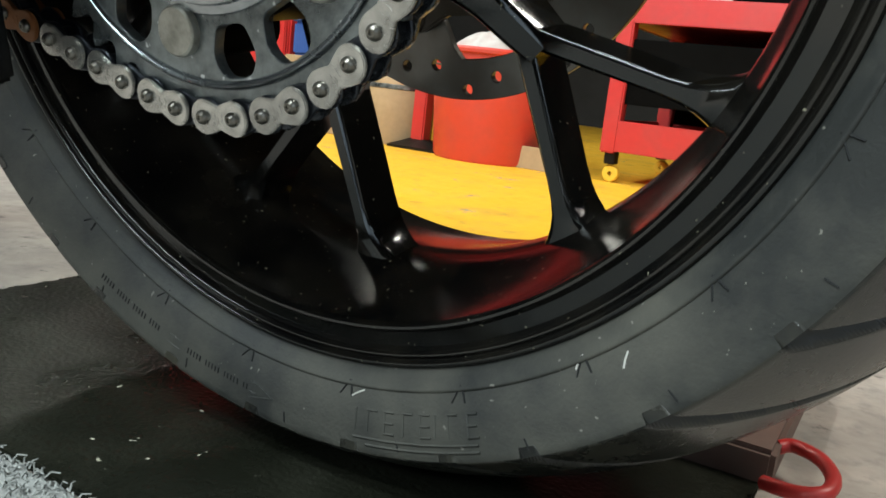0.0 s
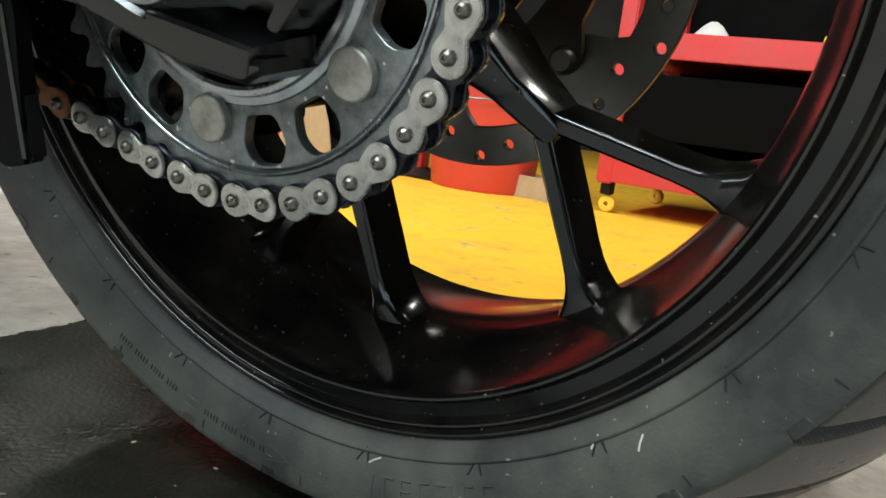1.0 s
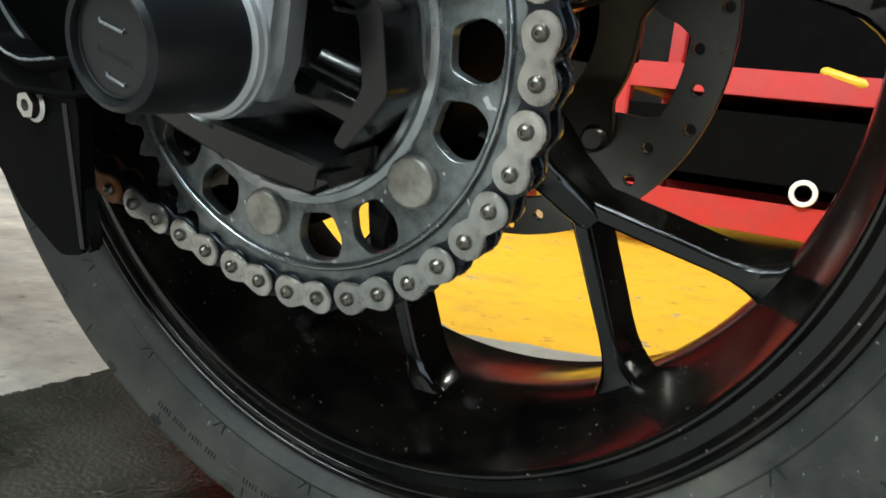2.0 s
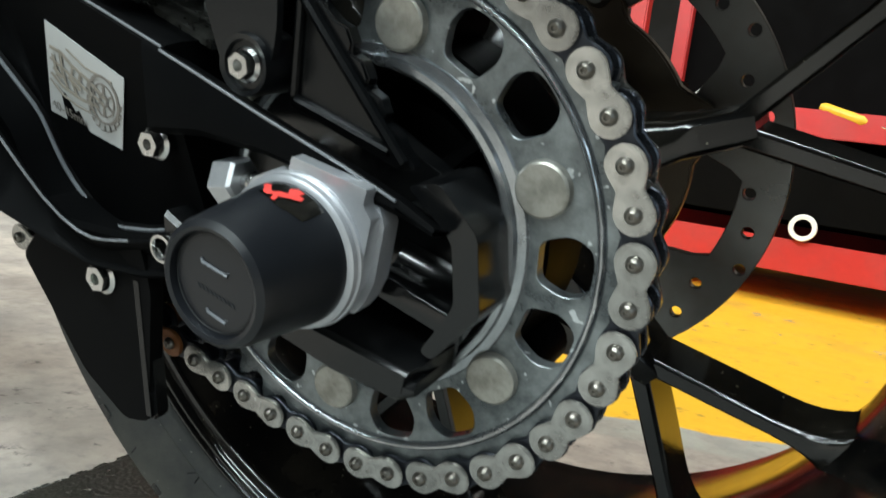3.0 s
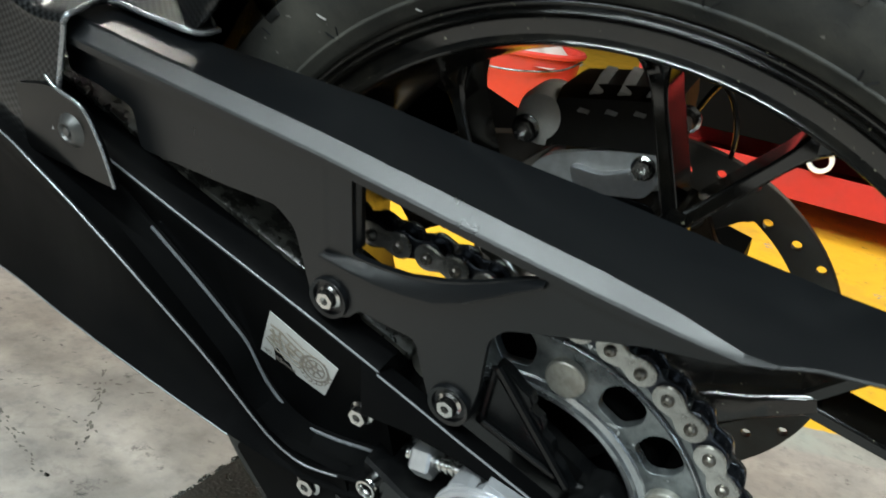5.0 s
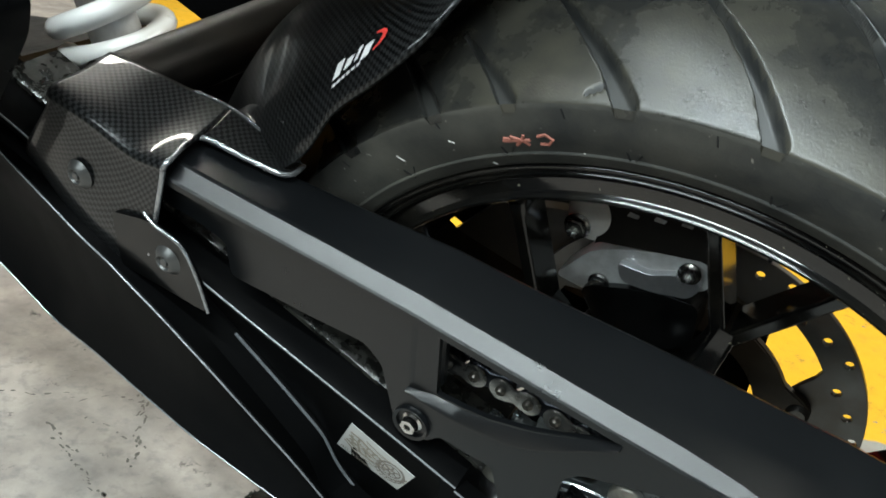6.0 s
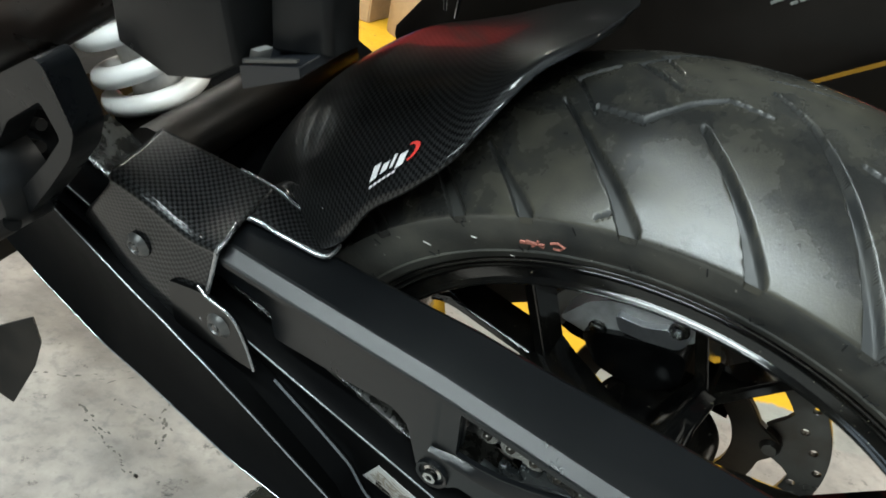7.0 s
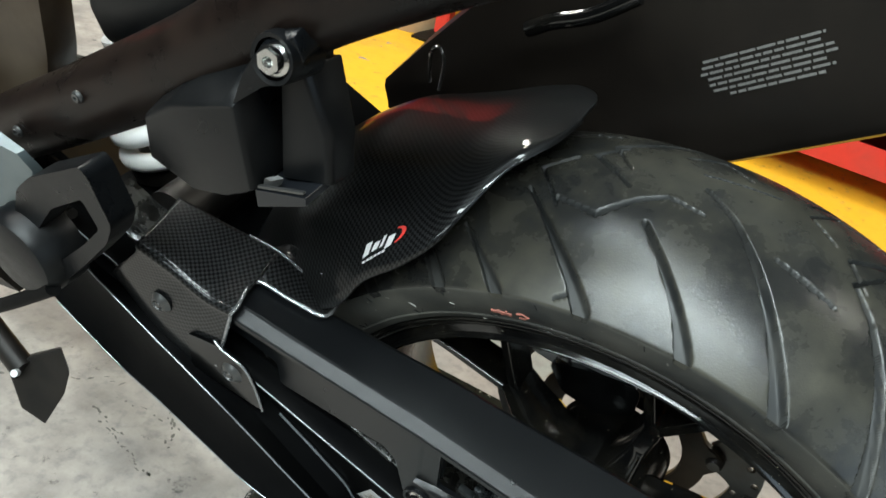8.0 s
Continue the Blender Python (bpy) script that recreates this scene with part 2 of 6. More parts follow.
def floor_material():
    """Worn concrete with a yellow painted bay: the paint ends along a fixed line and is chipped through to the slab."""
    m = bpy.data.materials.new("painted_concrete")
    m.use_nodes = True
    nt = m.node_tree
    b = nt.nodes["Principled BSDF"]
    co = nt.nodes.new("ShaderNodeTexCoord")

    def tex(scale, detail=6, rough=0.6):
        n = nt.nodes.new("ShaderNodeTexNoise")
        n.inputs["Scale"].default_value, n.inputs["Detail"].default_value, n.inputs["Roughness"].default_value = scale, detail, rough
        nt.links.new(co.outputs["Object"], n.inputs["Vector"])
        return n.outputs["Fac"]

    def math_node(op, a, c):
        n = nt.nodes.new("ShaderNodeMath")
        n.operation = op
        for i, v in enumerate((a, c)):
            if isinstance(v, (int, float)):
                n.inputs[i].default_value = v
            else:
                nt.links.new(v, n.inputs[i])
        return n.outputs[0]

    def step(v, lo, hi, to0=0.0, to1=1.0):
        n = nt.nodes.new("ShaderNodeMapRange")
        n.inputs["From Min"].default_value, n.inputs["From Max"].default_value = lo, hi
        n.inputs["To Min"].default_value, n.inputs["To Max"].default_value = to0, to1
        nt.links.new(v, n.inputs["Value"])
        return n.outputs["Result"]

    def blend(f, a, c):
        n = nt.nodes.new("ShaderNodeMix")
        n.data_type = "RGBA"
        nt.links.new(f, n.inputs["Factor"])
        for key, v in (("A", a), ("B", c)):
            if isinstance(v, tuple):
                n.inputs[key].default_value = (*v, 1)
            else:
                nt.links.new(v, n.inputs[key])
        return n.outputs["Result"]

    big, mid, fine, speck = tex(2.2), tex(11), tex(60), tex(26, 8, 0.75)
    slab = blend(step(mid, 0.34, 0.66), (0.45, 0.395, 0.345), (0.235, 0.205, 0.18))
    slab = blend(step(big, 0.42, 0.66, 0, 0.55), slab, (0.24, 0.235, 0.225))
    slab = blend(step(fine, 0.50, 0.68, 0, 0.6), slab, (0.20, 0.185, 0.17))
    slab = blend(step(speck, 0.60, 0.68, 0, 0.9), slab, (0.06, 0.055, 0.05))
    paint = blend(mid, (0.84, 0.47, 0.025), (0.70, 0.37, 0.02))
    paint = blend(step(speck, 0.57, 0.68, 0, 0.8), paint, (0.22, 0.13, 0.05))
    paint = blend(step(tex(4.5, 8, 0.7), 0.53, 0.70, 0, 0.6), paint, (0.36, 0.22, 0.05))
    sep = nt.nodes.new("ShaderNodeSeparateXYZ")
    nt.links.new(co.outputs["Object"], sep.inputs[0])
    # the bay's edge, frayed
    border = math_node("MAXIMUM", math_node("ADD", math_node("MULTIPLY", sep.outputs["X"], 0.38), 0.525), math_node("ADD", math_node("MULTIPLY", sep.outputs["X"], -0.50), 0.325))
    edge = math_node("SUBTRACT", sep.outputs["Y"], border)
    edge = math_node("ADD", edge, math_node("MULTIPLY", math_node("SUBTRACT", mid, 0.5), 0.05))
    inside = step(edge, -0.003, 0.004)
    chips = step(math_node("ADD", math_node("MULTIPLY", fine, 0.35), math_node("MULTIPLY", mid, 0.65)), 0.615, 0.63, 1, 0)
    # an older grey-green line shows beside the bay
    line = math_node("MULTIPLY", step(edge, -0.075, -0.066), step(mid, 0.30, 0.55, 0.75, 0.25))
    slab = blend(line, slab, (0.27, 0.31, 0.28))
    colour = blend(math_node("MULTIPLY", inside, chips), slab, paint)
    nt.links.new(colour, b.inputs["Base Color"])
    nt.links.new(step(mid, 0.3, 0.7, 0.45, 0.7), b.inputs["Roughness"])
    bp = nt.nodes.new("ShaderNodeBump")
    bp.inputs["Strength"].default_value, bp.inputs["Distance"].default_value = 0.4, 0.002
    nt.links.new(math_node("ADD", fine, speck), bp.inputs["Height"])
    nt.links.new(bp.outputs["Normal"], b.inputs["Normal"])
    return m


def carbon_material():
    """Glossy lacquered carbon twill: fine diagonal weave under a clear coat."""
    m = bpy.data.materials.new("carbon_weave")
    m.use_nodes = True
    nt = m.node_tree
    b = nt.nodes["Principled BSDF"]
    uv = nt.nodes.new("ShaderNodeUVMap")
    ck = nt.nodes.new("ShaderNodeTexChecker")
    ck.inputs["Scale"].default_value = 1 / 0.0022
    ck.inputs["Color1"].default_value, ck.inputs["Color2"].default_value = (0.018, 0.0186, 0.019, 1), (0.0015, 0.0016, 0.0017, 1)
    nt.links.new(uv.outputs[0], ck.inputs["Vector"])
    nt.links.new(ck.outputs["Color"], b.inputs["Base Color"])
    b.inputs["Roughness"].default_value = 0.34
    b.inputs["Specular IOR Level"].default_value = 0.10
    b.inputs["Metallic"].default_value = 0.3
    b.inputs["Coat Weight"].default_value, b.inputs["Coat Roughness"].default_value = 0.4, 0.03
    bp = nt.nodes.new("ShaderNodeBump")
    bp.inputs["Strength"].default_value, bp.inputs["Distance"].default_value = 0.3, 0.0003
    nt.links.new(ck.outputs["Color"], bp.inputs["Height"])
    nt.links.new(bp.outputs["Normal"], b.inputs["Normal"])
    return m


FLOOR = floor_material()
CARBON = carbon_material()
MAT = mat("oily_rubber_mat", (0.0050, 0.0058, 0.0040), 0.34, grain=(0.014, 0.0145, 0.010), grain_scale=16, rough_var=0.22, bump=0.9, bump_scale=260, dust=(0.055, 0.056, 0.040), dust_amount=0.22, dust_scale=9, specks=(0.45, 0.42, 0.33), speck_scale=120, speck_cut=0.735, spec=0.22)
CARPET = mat("grey_carpet_pile", (0.30, 0.305, 0.29), 0.95, grain=(0.2, 0.2, 0.19), grain_scale=200, bump=1.0, bump_scale=500)
WALLPAINT = mat("dim_wall_paint", (0.013, 0.0125, 0.012), 0.8, grain_amount=0.3, grain_scale=8, dust=(0.02, 0.019, 0.018), dust_amount=0.4, dust_scale=3)

# ---- building tools ----
AXLE = 0.315


def thing(name, m=None, label="", category="", group="", kind=""):
    """An Empty that holds the parts of one thing."""
    ob = new(name)
    ob.empty_display_size = 0.05
    if m is not None:
        ob.matrix_world = m
    return tagged(ob, label, category, group, kind)


def part(name, bm, material, parent, label="", smooth=True, angle=35):
    """Links a bmesh (or ready mesh) as one mesh object under a thing or a part."""
    if isinstance(bm, bpy.types.Mesh):
        me = bm
    else:
        me = bpy.data.meshes.new(name)
        bmesh.ops.recalc_face_normals(bm, faces=bm.faces)
        bm.to_mesh(me)
        bm.free()
        me.materials.append(material)
        if smooth:
            me.shade_smooth()
            me.set_sharp_from_angle(angle=radians(angle))
    ob = new(name, me)
    ob.parent = parent
    return tagged(ob, label)


def lathe(profile, seg=96, closed=False, bm=None, centre=(0, AXLE), a0=0.0, a1=360.0):
    """Turns a profile of (radius, y) about an axis along y."""
    bm = bm or bmesh.new()
    full = abs(a1 - a0) >= 360
    n = seg if full else seg + 1
    rings = []
    for i in range(n):
        a = radians(a0 + (a1 - a0) * i / seg)
        rings.append([bm.verts.new((centre[0] + r * math.cos(a), y, centre[1] + r * math.sin(a))) for r, y in profile])
    k = len(profile)
    for i in range(n if full else n - 1):
        p, q = rings[i], rings[(i + 1) % n]
        for j in range(k if closed else k - 1):
            bm.faces.new((p[j], p[(j + 1) % k], q[(j + 1) % k], q[j]))
    return bm


def rounded(points, radius=0.004, steps=4):
    """Rounds the corners of a closed outline of 2D points."""
    out = []
    n = len(points)
    for i in range(n):
        p0, p1, p2 = (Vector(points[(i + d) % n]) for d in (-1, 0, 1))
        u, v = p0 - p1, p2 - p1
        d = min(radius, u.length * 0.45, v.length * 0.45)
        a, c = p1 + u.normalized() * d, p1 + v.normalized() * d
        for s in range(steps + 1):
            t = s / steps
            out.append(tuple(a * (1 - t) ** 2 + p1 * 2 * t * (1 - t) + c * t ** 2))
    return out


def plate(outline, y0, y1, holes=(), bevel=0.0, segments=2, bm=None):
    """A flat plate in the plane of the wheel: outline and holes of (x, z), from y0 (outer) to y1."""
    bm = bm or bmesh.new()
    edges = []
    for loop in (outline, *holes):
        vs = [bm.verts.new((x, y0, z)) for x, z in loop]
        edges += [bm.edges.new((vs[i], vs[(i + 1) % len(vs)])) for i in range(len(vs))]
    got = bmesh.ops.triangle_fill(bm, use_beauty=True, use_dissolve=False, edges=edges)
    faces = [f for f in got["geom"] if isinstance(f, bmesh.types.BMFace)]
    ext = bmesh.ops.extrude_face_region(bm, geom=faces)
    moved = [v for v in ext["geom"] if isinstance(v, bmesh.types.BMVert)]
    bmesh.ops.translate(bm, vec=(0, y1 - y0, 0), verts=moved)
    bmesh.ops.recalc_face_normals(bm, faces=bm.faces)
    if bevel:
        rim = [e for e in bm.edges if len(e.link_faces) == 2 and e.calc_face_angle(0) > radians(50)]
        bmesh.ops.bevel(bm, geom=rim, offset=bevel, segments=segments, affect="EDGES", clamp_overlap=True)
    return bm


def loft(sections, closed=True, caps=True, bm=None):
    """Joins rings of 3D points, one after another, into a skin."""
    bm = bm or bmesh.new()
    rings = [[bm.verts.new(p) for p in s] for s in sections]
    k = len(sections[0])
    for p, q in zip(rings, rings[1:]):
        for j in range(k if closed else k - 1):
            bm.faces.new((p[j], p[(j + 1) % k], q[(j + 1) % k], q[j]))
    if caps and closed:
        bm.faces.new(rings[0][::-1])
        bm.faces.new(rings[-1])
    return bm


def spline(points, per=8):
    """A smooth line through the points."""
    pts = [Vector(p) for p in points]
    out = []
    for i in range(len(pts) - 1):
        p0, p1, p2, p3 = pts[max(i - 1, 0)], pts[i], pts[i + 1], pts[min(i + 2, len(pts) - 1)]
        for s in range(per):
            t = s / per
            out.append(0.5 * ((2 * p1) + (p2 - p0) * t + (2 * p0 - 5 * p1 + 4 * p2 - p3) * t * t + (3 * p1 - p0 - 3 * p2 + p3) * t ** 3))
    out.append(pts[-1])
    return out


def tube(points, radius, sides=12, bm=None, flat=1.0, up=(0, 0, 1)):
    """A round or flattened bar along a line; radius may be a function of 0..1."""
    pts = [Vector(p) for p in points]
    secs = []
    for i, p in enumerate(pts):
        d = (pts[min(i + 1, len(pts) - 1)] - pts[max(i - 1, 0)]).normalized()
        ref = Vector(up) if abs(d.dot(Vector(up))) < 0.95 else Vector((1, 0, 0))
        a = d.cross(ref).normalized()
        b = a.cross(d).normalized()
        r = radius(i / (len(pts) - 1)) if callable(radius) else radius
        secs.append([p + a * math.cos(2 * math.pi * k / sides) * r + b * math.sin(2 * math.pi * k / sides) * r * flat for k in range(sides)])
    return loft(secs, bm=bm)


def box(x0, x1, y0, y1, z0, z1, bevel=0.002, bm=None, segments=2):
    bm = bm or bmesh.new()
    got = bmesh.ops.create_cube(bm, size=1, matrix=Matrix.Translation(((x0 + x1) / 2, (y0 + y1) / 2, (z0 + z1) / 2)) @ Matrix.Diagonal((x1 - x0, y1 - y0, z1 - z0, 1)))
    if bevel:
        es = {e for v in got["verts"] for e in v.link_edges}
        bmesh.ops.bevel(bm, geom=list(es), offset=bevel, segments=segments, affect="EDGES", clamp_overlap=True)
    return bm


def ring_of(radius, n, centre=(0, 0), start=0.0, sx=1.0):
    return [(centre[0] + radius * sx * math.cos(start + 2 * math.pi * i / n), centre[1] + radius * math.sin(start + 2 * math.pi * i / n)) for i in range(n)]


def screw_head(r=0.0075, h=0.006):
    """A flanged hex-head screw with a socket, axis along y, head towards -y, its seat at the origin."""
    bm = lathe([(0.0005, 0), (r * 1.35, 0), (r * 1.35, -0.0012), (r * 1.05, -0.0022)], 28, centre=(0, 0))
    hexa = ring_of(r, 6)
    plate(rounded(hexa, 0.0008, 2), -h, -0.0015, holes=[ring_of(r * 0.45, 12)], bm=bm)
    lathe([(r * 0.46, -h + 0.0005), (r * 0.42, -h + 0.0042), (0.0002, -h + 0.0042)], 12, centre=(0, 0), bm=bm)
    return bm


def place(ob, x, y, z, rx=0, ry=0, rz=0):
    ob.matrix_basis = pose(x, y, z, rx, ry, rz)
    return ob


def soften(bm, offset=0.0015, least=18, segments=2):
    """Rounds the sharp edges of a bmesh."""
    bmesh.ops.recalc_face_normals(bm, faces=bm.faces)
    sharp = [e for e in bm.edges if len(e.link_faces) == 2 and e.calc_face_angle(0) > radians(least)]
    bmesh.ops.bevel(bm, geom=sharp, offset=offset, segments=segments, profile=0.5, affect="EDGES", clamp_overlap=True)
    return bm

# ---- the motorcycle ----
motorcycle = thing("motorcycle", BIKE, "black motorcycle leaning on its side stand over a rubber mat", "motorcycle")


def polar(r, degrees):
    return (r * math.cos(radians(degrees)), AXLE + r * math.sin(radians(degrees)))


# tyre ---------------------------------------------------------------
CROWN, EDGE_R, HALF = 0.3165, 0.2705, 0.100


def tread_radius(y):
    return CROWN - (CROWN - EDGE_R) * (min(abs(y), HALF) / HALF) ** 2


def groove_lines():
    """One sixth of the tread's pattern, as lines of (degrees, y, half width) on the left half."""
    return [
        [(116.5, -0.0656, 0.0010), (112.6, -0.0856, 0.0026), (109.6, -0.1005, 0.0046)],
        [(109.5, -0.0381, 0.0012), (104.3, -0.0669, 0.0024), (100.4, -0.0857, 0.0038), (97.6, -0.1005, 0.0054)],
        [(100.3, -0.0940, 0.0010), (101.7, -0.0968, 0.0008)],
        [(105.6, -0.0426, 0.0013), (100.5, -0.0483, 0.0017), (96.7, -0.0310, 0.0016), (93.8, -0.0220, 0.0014), (89.5, -0.0257, 0.0009)],
        [(101.0, 0.0172, 0.0008), (103.9, 0.0005, 0.0014), (98.4, -0.0222, 0.0016)],
        [(94.9, -0.0450, 0.0018), (91.0, -0.0643, 0.0024), (87.5, -0.0818, 0.0032), (84.2, -0.1005, 0.0052)],
        [(90.5, -0.0038, 0.0012), (86.4, -0.0199, 0.0018), (82.8, -0.0388, 0.0022), (79.6, -0.0570, 0.0028), (76.0, -0.0770, 0.0036), (71.6, -0.1005, 0.0054)],
        [(80.8, -0.0318, 0.0013), (77.1, -0.0350, 0.0015), (73.4, -0.0382, 0.0010)],
        [(91.5, 0.0113, 0.0009), (82.8, 0.0226, 0.0009)],
        [(69.3, 0.0064, 0.0010), (72.5, -0.0159, 0.0015), (69.2, -0.0321, 0.0020), (65.9, -0.0525, 0.0026), (62.6, -0.0750, 0.0034), (58.8, -0.1005, 0.0052)],
        [(75.5, 0.0470, 0.0010), (79.2, 0.0203, 0.0012), (75.8, 0.0051, 0.0013)],
        [(64.0, -0.030, 0.0012), (60.2, -0.044, 0.0016), (56.5, -0.028, 0.0014)],
    ]


def make_tyre(parent):
    nu, nv = 2000, 200
    ys = np.linspace(-HALF, HALF, nv)
    th = np.linspace(0, 360, nu, endpoint=False)
    depth = np.zeros((nu, nv))
    T, Y = np.meshgrid(th, ys, indexing="ij")
    for side, shift in ((1, 0.0), (-1, 30.0)):
        for rep in range(6):
            for line in groove_lines():
                for (a0, y0, w0), (a1, y1, w1) in zip(line, line[1:]):
                    a0_, a1_ = a0 + shift + 60 * rep, a1 + shift + 60 * rep
                    y0_, y1_ = y0 * side, y1 * side
                    du = ((T - a0_ + 180) % 360 - 180) * math.pi / 180 * 0.305
                    dv = Y - y0_
                    ex, ey = (a1_ - a0_) * math.pi / 180 * 0.305, y1_ - y0_
                    near = (np.abs(du) < 0.09)
                    t = np.clip((du * ex + dv * ey) / (ex * ex + ey * ey), 0, 1)
                    d = np.hypot(du - t * ex, dv - t * ey)
                    w = w0 + (w1 - w0) * t
                    k = np.clip((w - d) / 0.0012, 0, 1) * near
                    depth = np.maximum(depth, k * 0.0058)
    rad = np.array([tread_radius(y) for y in ys])
    R = rad[None, :] - depth
    verts = []
    side_prof = [(0.2692, 0.1006), (0.2660, 0.0998), (0.2575, 0.0977), (0.2500, 0.0948), (0.2435, 0.0912), (0.2412, 0.0898), (0.2405, 0.0904), (0.2394, 0.0902), (0.2386, 0.0888), (0.2350, 0.0872), (0.2326, 0.0838), (0.2310, 0.0790), (0.2280, 0.0700)]
    k = len(side_prof)
    ca, sa = np.cos(np.radians(th)), np.sin(np.radians(th))
    cols = []
    for r, y in side_prof[::-1]:
        cols.append((np.full(nu, r), np.full(nu, -y)))
    for j in range(nv):
        cols.append((R[:, j], np.full(nu, ys[j])))
    for r, y in side_prof:
        cols.append((np.full(nu, r), np.full(nu, y)))
    n = len(cols)
    V = np.zeros((nu, n, 3))
    for j, (r, y) in enumerate(cols):
        V[:, j, 0], V[:, j, 1], V[:, j, 2] = r * ca, y, AXLE + r * sa
    idx = np.arange(nu * n).reshape(nu, n)
    nx = np.roll(idx, -1, axis=0)
    F = np.stack([idx[:, :-1], nx[:, :-1], nx[:, 1:], idx[:, 1:]], axis=-1).reshape(-1, 4)
    me = bpy.data.meshes.new("tyre")
    me.vertices.add(nu * n)
    me.vertices.foreach_set("co", V.reshape(-1).astype(np.float32))
    me.loops.add(F.size)
    me.loops.foreach_set("vertex_index", F.reshape(-1).astype(np.int32))
    me.polygons.add(len(F))
    me.polygons.foreach_set("loop_start", np.arange(0, F.size, 4, dtype=np.int32))
    me.update(calc_edges=True)
    me.shade_smooth()
    me.set_sharp_from_angle(angle=radians(55))
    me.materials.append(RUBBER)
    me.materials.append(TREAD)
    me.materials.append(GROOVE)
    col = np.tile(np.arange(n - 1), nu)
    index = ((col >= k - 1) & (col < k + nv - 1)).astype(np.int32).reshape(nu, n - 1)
    # faces cut deeper than 1 mm take the shaded groove rubber
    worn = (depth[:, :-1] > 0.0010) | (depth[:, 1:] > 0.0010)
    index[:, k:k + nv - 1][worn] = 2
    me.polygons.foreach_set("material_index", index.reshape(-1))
    ob = part("tyre", me, RUBBER, parent, "dusty black rubber tyre with diagonal tread grooves")
    return ob


rear_wheel = part("rear_wheel", lathe([(0.2106, -0.0790), (0.2095, -0.0700), (0.2060, -0.0550), (0.2022, -0.0410), (0.1998, -0.0330), (0.1984, -0.0240), (0.1983, -0.0100),
    (0.2000, 0.0000), (0.2040, 0.0150), (0.2095, 0.0350), (0.2160, 0.0580), (0.2180, 0.0680), (0.2200, 0.0790), (0.2245, 0.0825), (0.2300, 0.0800),
    (0.2275, 0.0700), (0.2235, 0.0640), (0.2150, 0.0300), (0.2130, -0.0300)], 240, closed=True), RIMPAINT, motorcycle, "dusty black cast wheel rim with split spokes")
part("rim_lip", lathe([
    (0.2275, -0.0700), (0.2310, -0.0770), (0.2326, -0.0800), (0.2328, -0.0818), (0.2323, -0.0834), (0.2313, -0.0844), (0.2302, -0.0846), (0.2291, -0.0841), (0.2283, -0.0830), (0.2278, -0.0820),
    (0.2272, -0.0826), (0.2263, -0.0830), (0.2252, -0.0827), (0.2243, -0.0818), (0.2237, -0.0804), (0.2228, -0.0792), (0.2160, -0.0796), (0.2150, -0.0806), (0.2142, -0.0820), (0.2132, -0.0828), (0.2121, -0.0825), (0.2113, -0.0814), (0.2107, -0.0796),
    (0.2125, -0.0680), (0.2200, -0.0620)], 240, closed=True), GLOSS, rear_wheel, "black gloss rim lip")
tyre = make_tyre(rear_wheel)
part("hub", lathe([(0.014, -0.108), (0.040, -0.108), (0.052, -0.100), (0.055, -0.085), (0.050, -0.060), (0.046, -0.030), (0.046, 0.010), (0.052, 0.024), (0.052, 0.036), (0.014, 0.036)], 64), GLOSS, rear_wheel)


def spoke_bar(p_in, p_out, w_in, w_mid, w_out, y_front, y_back, bm):
    """One branch of a spoke, from (r, degrees) to (r, degrees): a bevelled bar that flares into the rim."""
    secs = []
    a, c = Vector(polar(*p_in)), Vector(polar(*p_out))
    d = (c - a).normalized()
    side = Vector((-d.y, d.x))
    steps = [0, 0.1, 0.25, 0.45, 0.65, 0.75, 0.82, 0.88, 0.93, 0.97, 1.0]
    for t in steps:
        w = w_in * (1 - t) + w_mid * t if t < 0.65 else w_mid + (w_out - w_mid) * ((t - 0.65) / 0.35) ** 2.6
        yf, yb = y_front[0] + (y_front[1] - y_front[0]) * t, y_back[0] + (y_back[1] - y_back[0]) * t
        p = a + (c - a) * t
        b = min(w * 0.45, 0.006)
        h = w
        prof = [(-h * 0.62, yf), (h * 0.62, yf), (h * 0.86, yf + 0.0016), (h, yf + b), (h, yb - b), (h * 0.6, yb), (-h * 0.6, yb), (-h, yb - b), (-h, yf + b), (-h * 0.86, yf + 0.0016)]
        secs.append([(p.x + side.x * s, y, p.y + side.y * s) for s, y in prof])
    loft(secs, bm=bm)


for k in range(6):
    c = 16.8 + 60 * k
    bm = bmesh.new()
    spoke_bar((0.040, c), (0.126, c), 0.015, 0.0080, 0.0068, (-0.060, -0.0310), (0.006, 0.001), bm)
    for s in (-1, 1):
        spoke_bar((0.116, c + s * 0.6), (0.2065, c + s * 13.5), 0.0046, 0.0040, 0.0190, (-0.0310, -0.0310), (0.001, 0.001), bm)
    part("spoke", bm, GLOSS, rear_wheel)

# raised mouldings, marks and scratches on the sidewall ---------------
SIDE = [(0.2692, -0.1006), (0.2660, -0.0998), (0.2575, -0.0977), (0.2500, -0.0948), (0.2435, -0.0912), (0.2412, -0.0898), (0.2350, -0.0872), (0.2310, -0.0790)]


def wall_point(r, a, lift=0.0):
    """A point on the tyre's left sidewall at radius r and a degrees."""
    y = float(np.interp(r, [p[0] for p in SIDE[::-1]], [p[1] for p in SIDE[::-1]]))
    x, z = polar(r, a)
    return Vector((x, y - lift, z))


def ridge(points, w, h, bm):
    """A low ridge along points of (radius, degrees) on the sidewall."""
    tube([wall_point(r, a, h * 0.2) for r, a in points], w, 5, bm=bm, up=(0, 1, 0))
    return bm


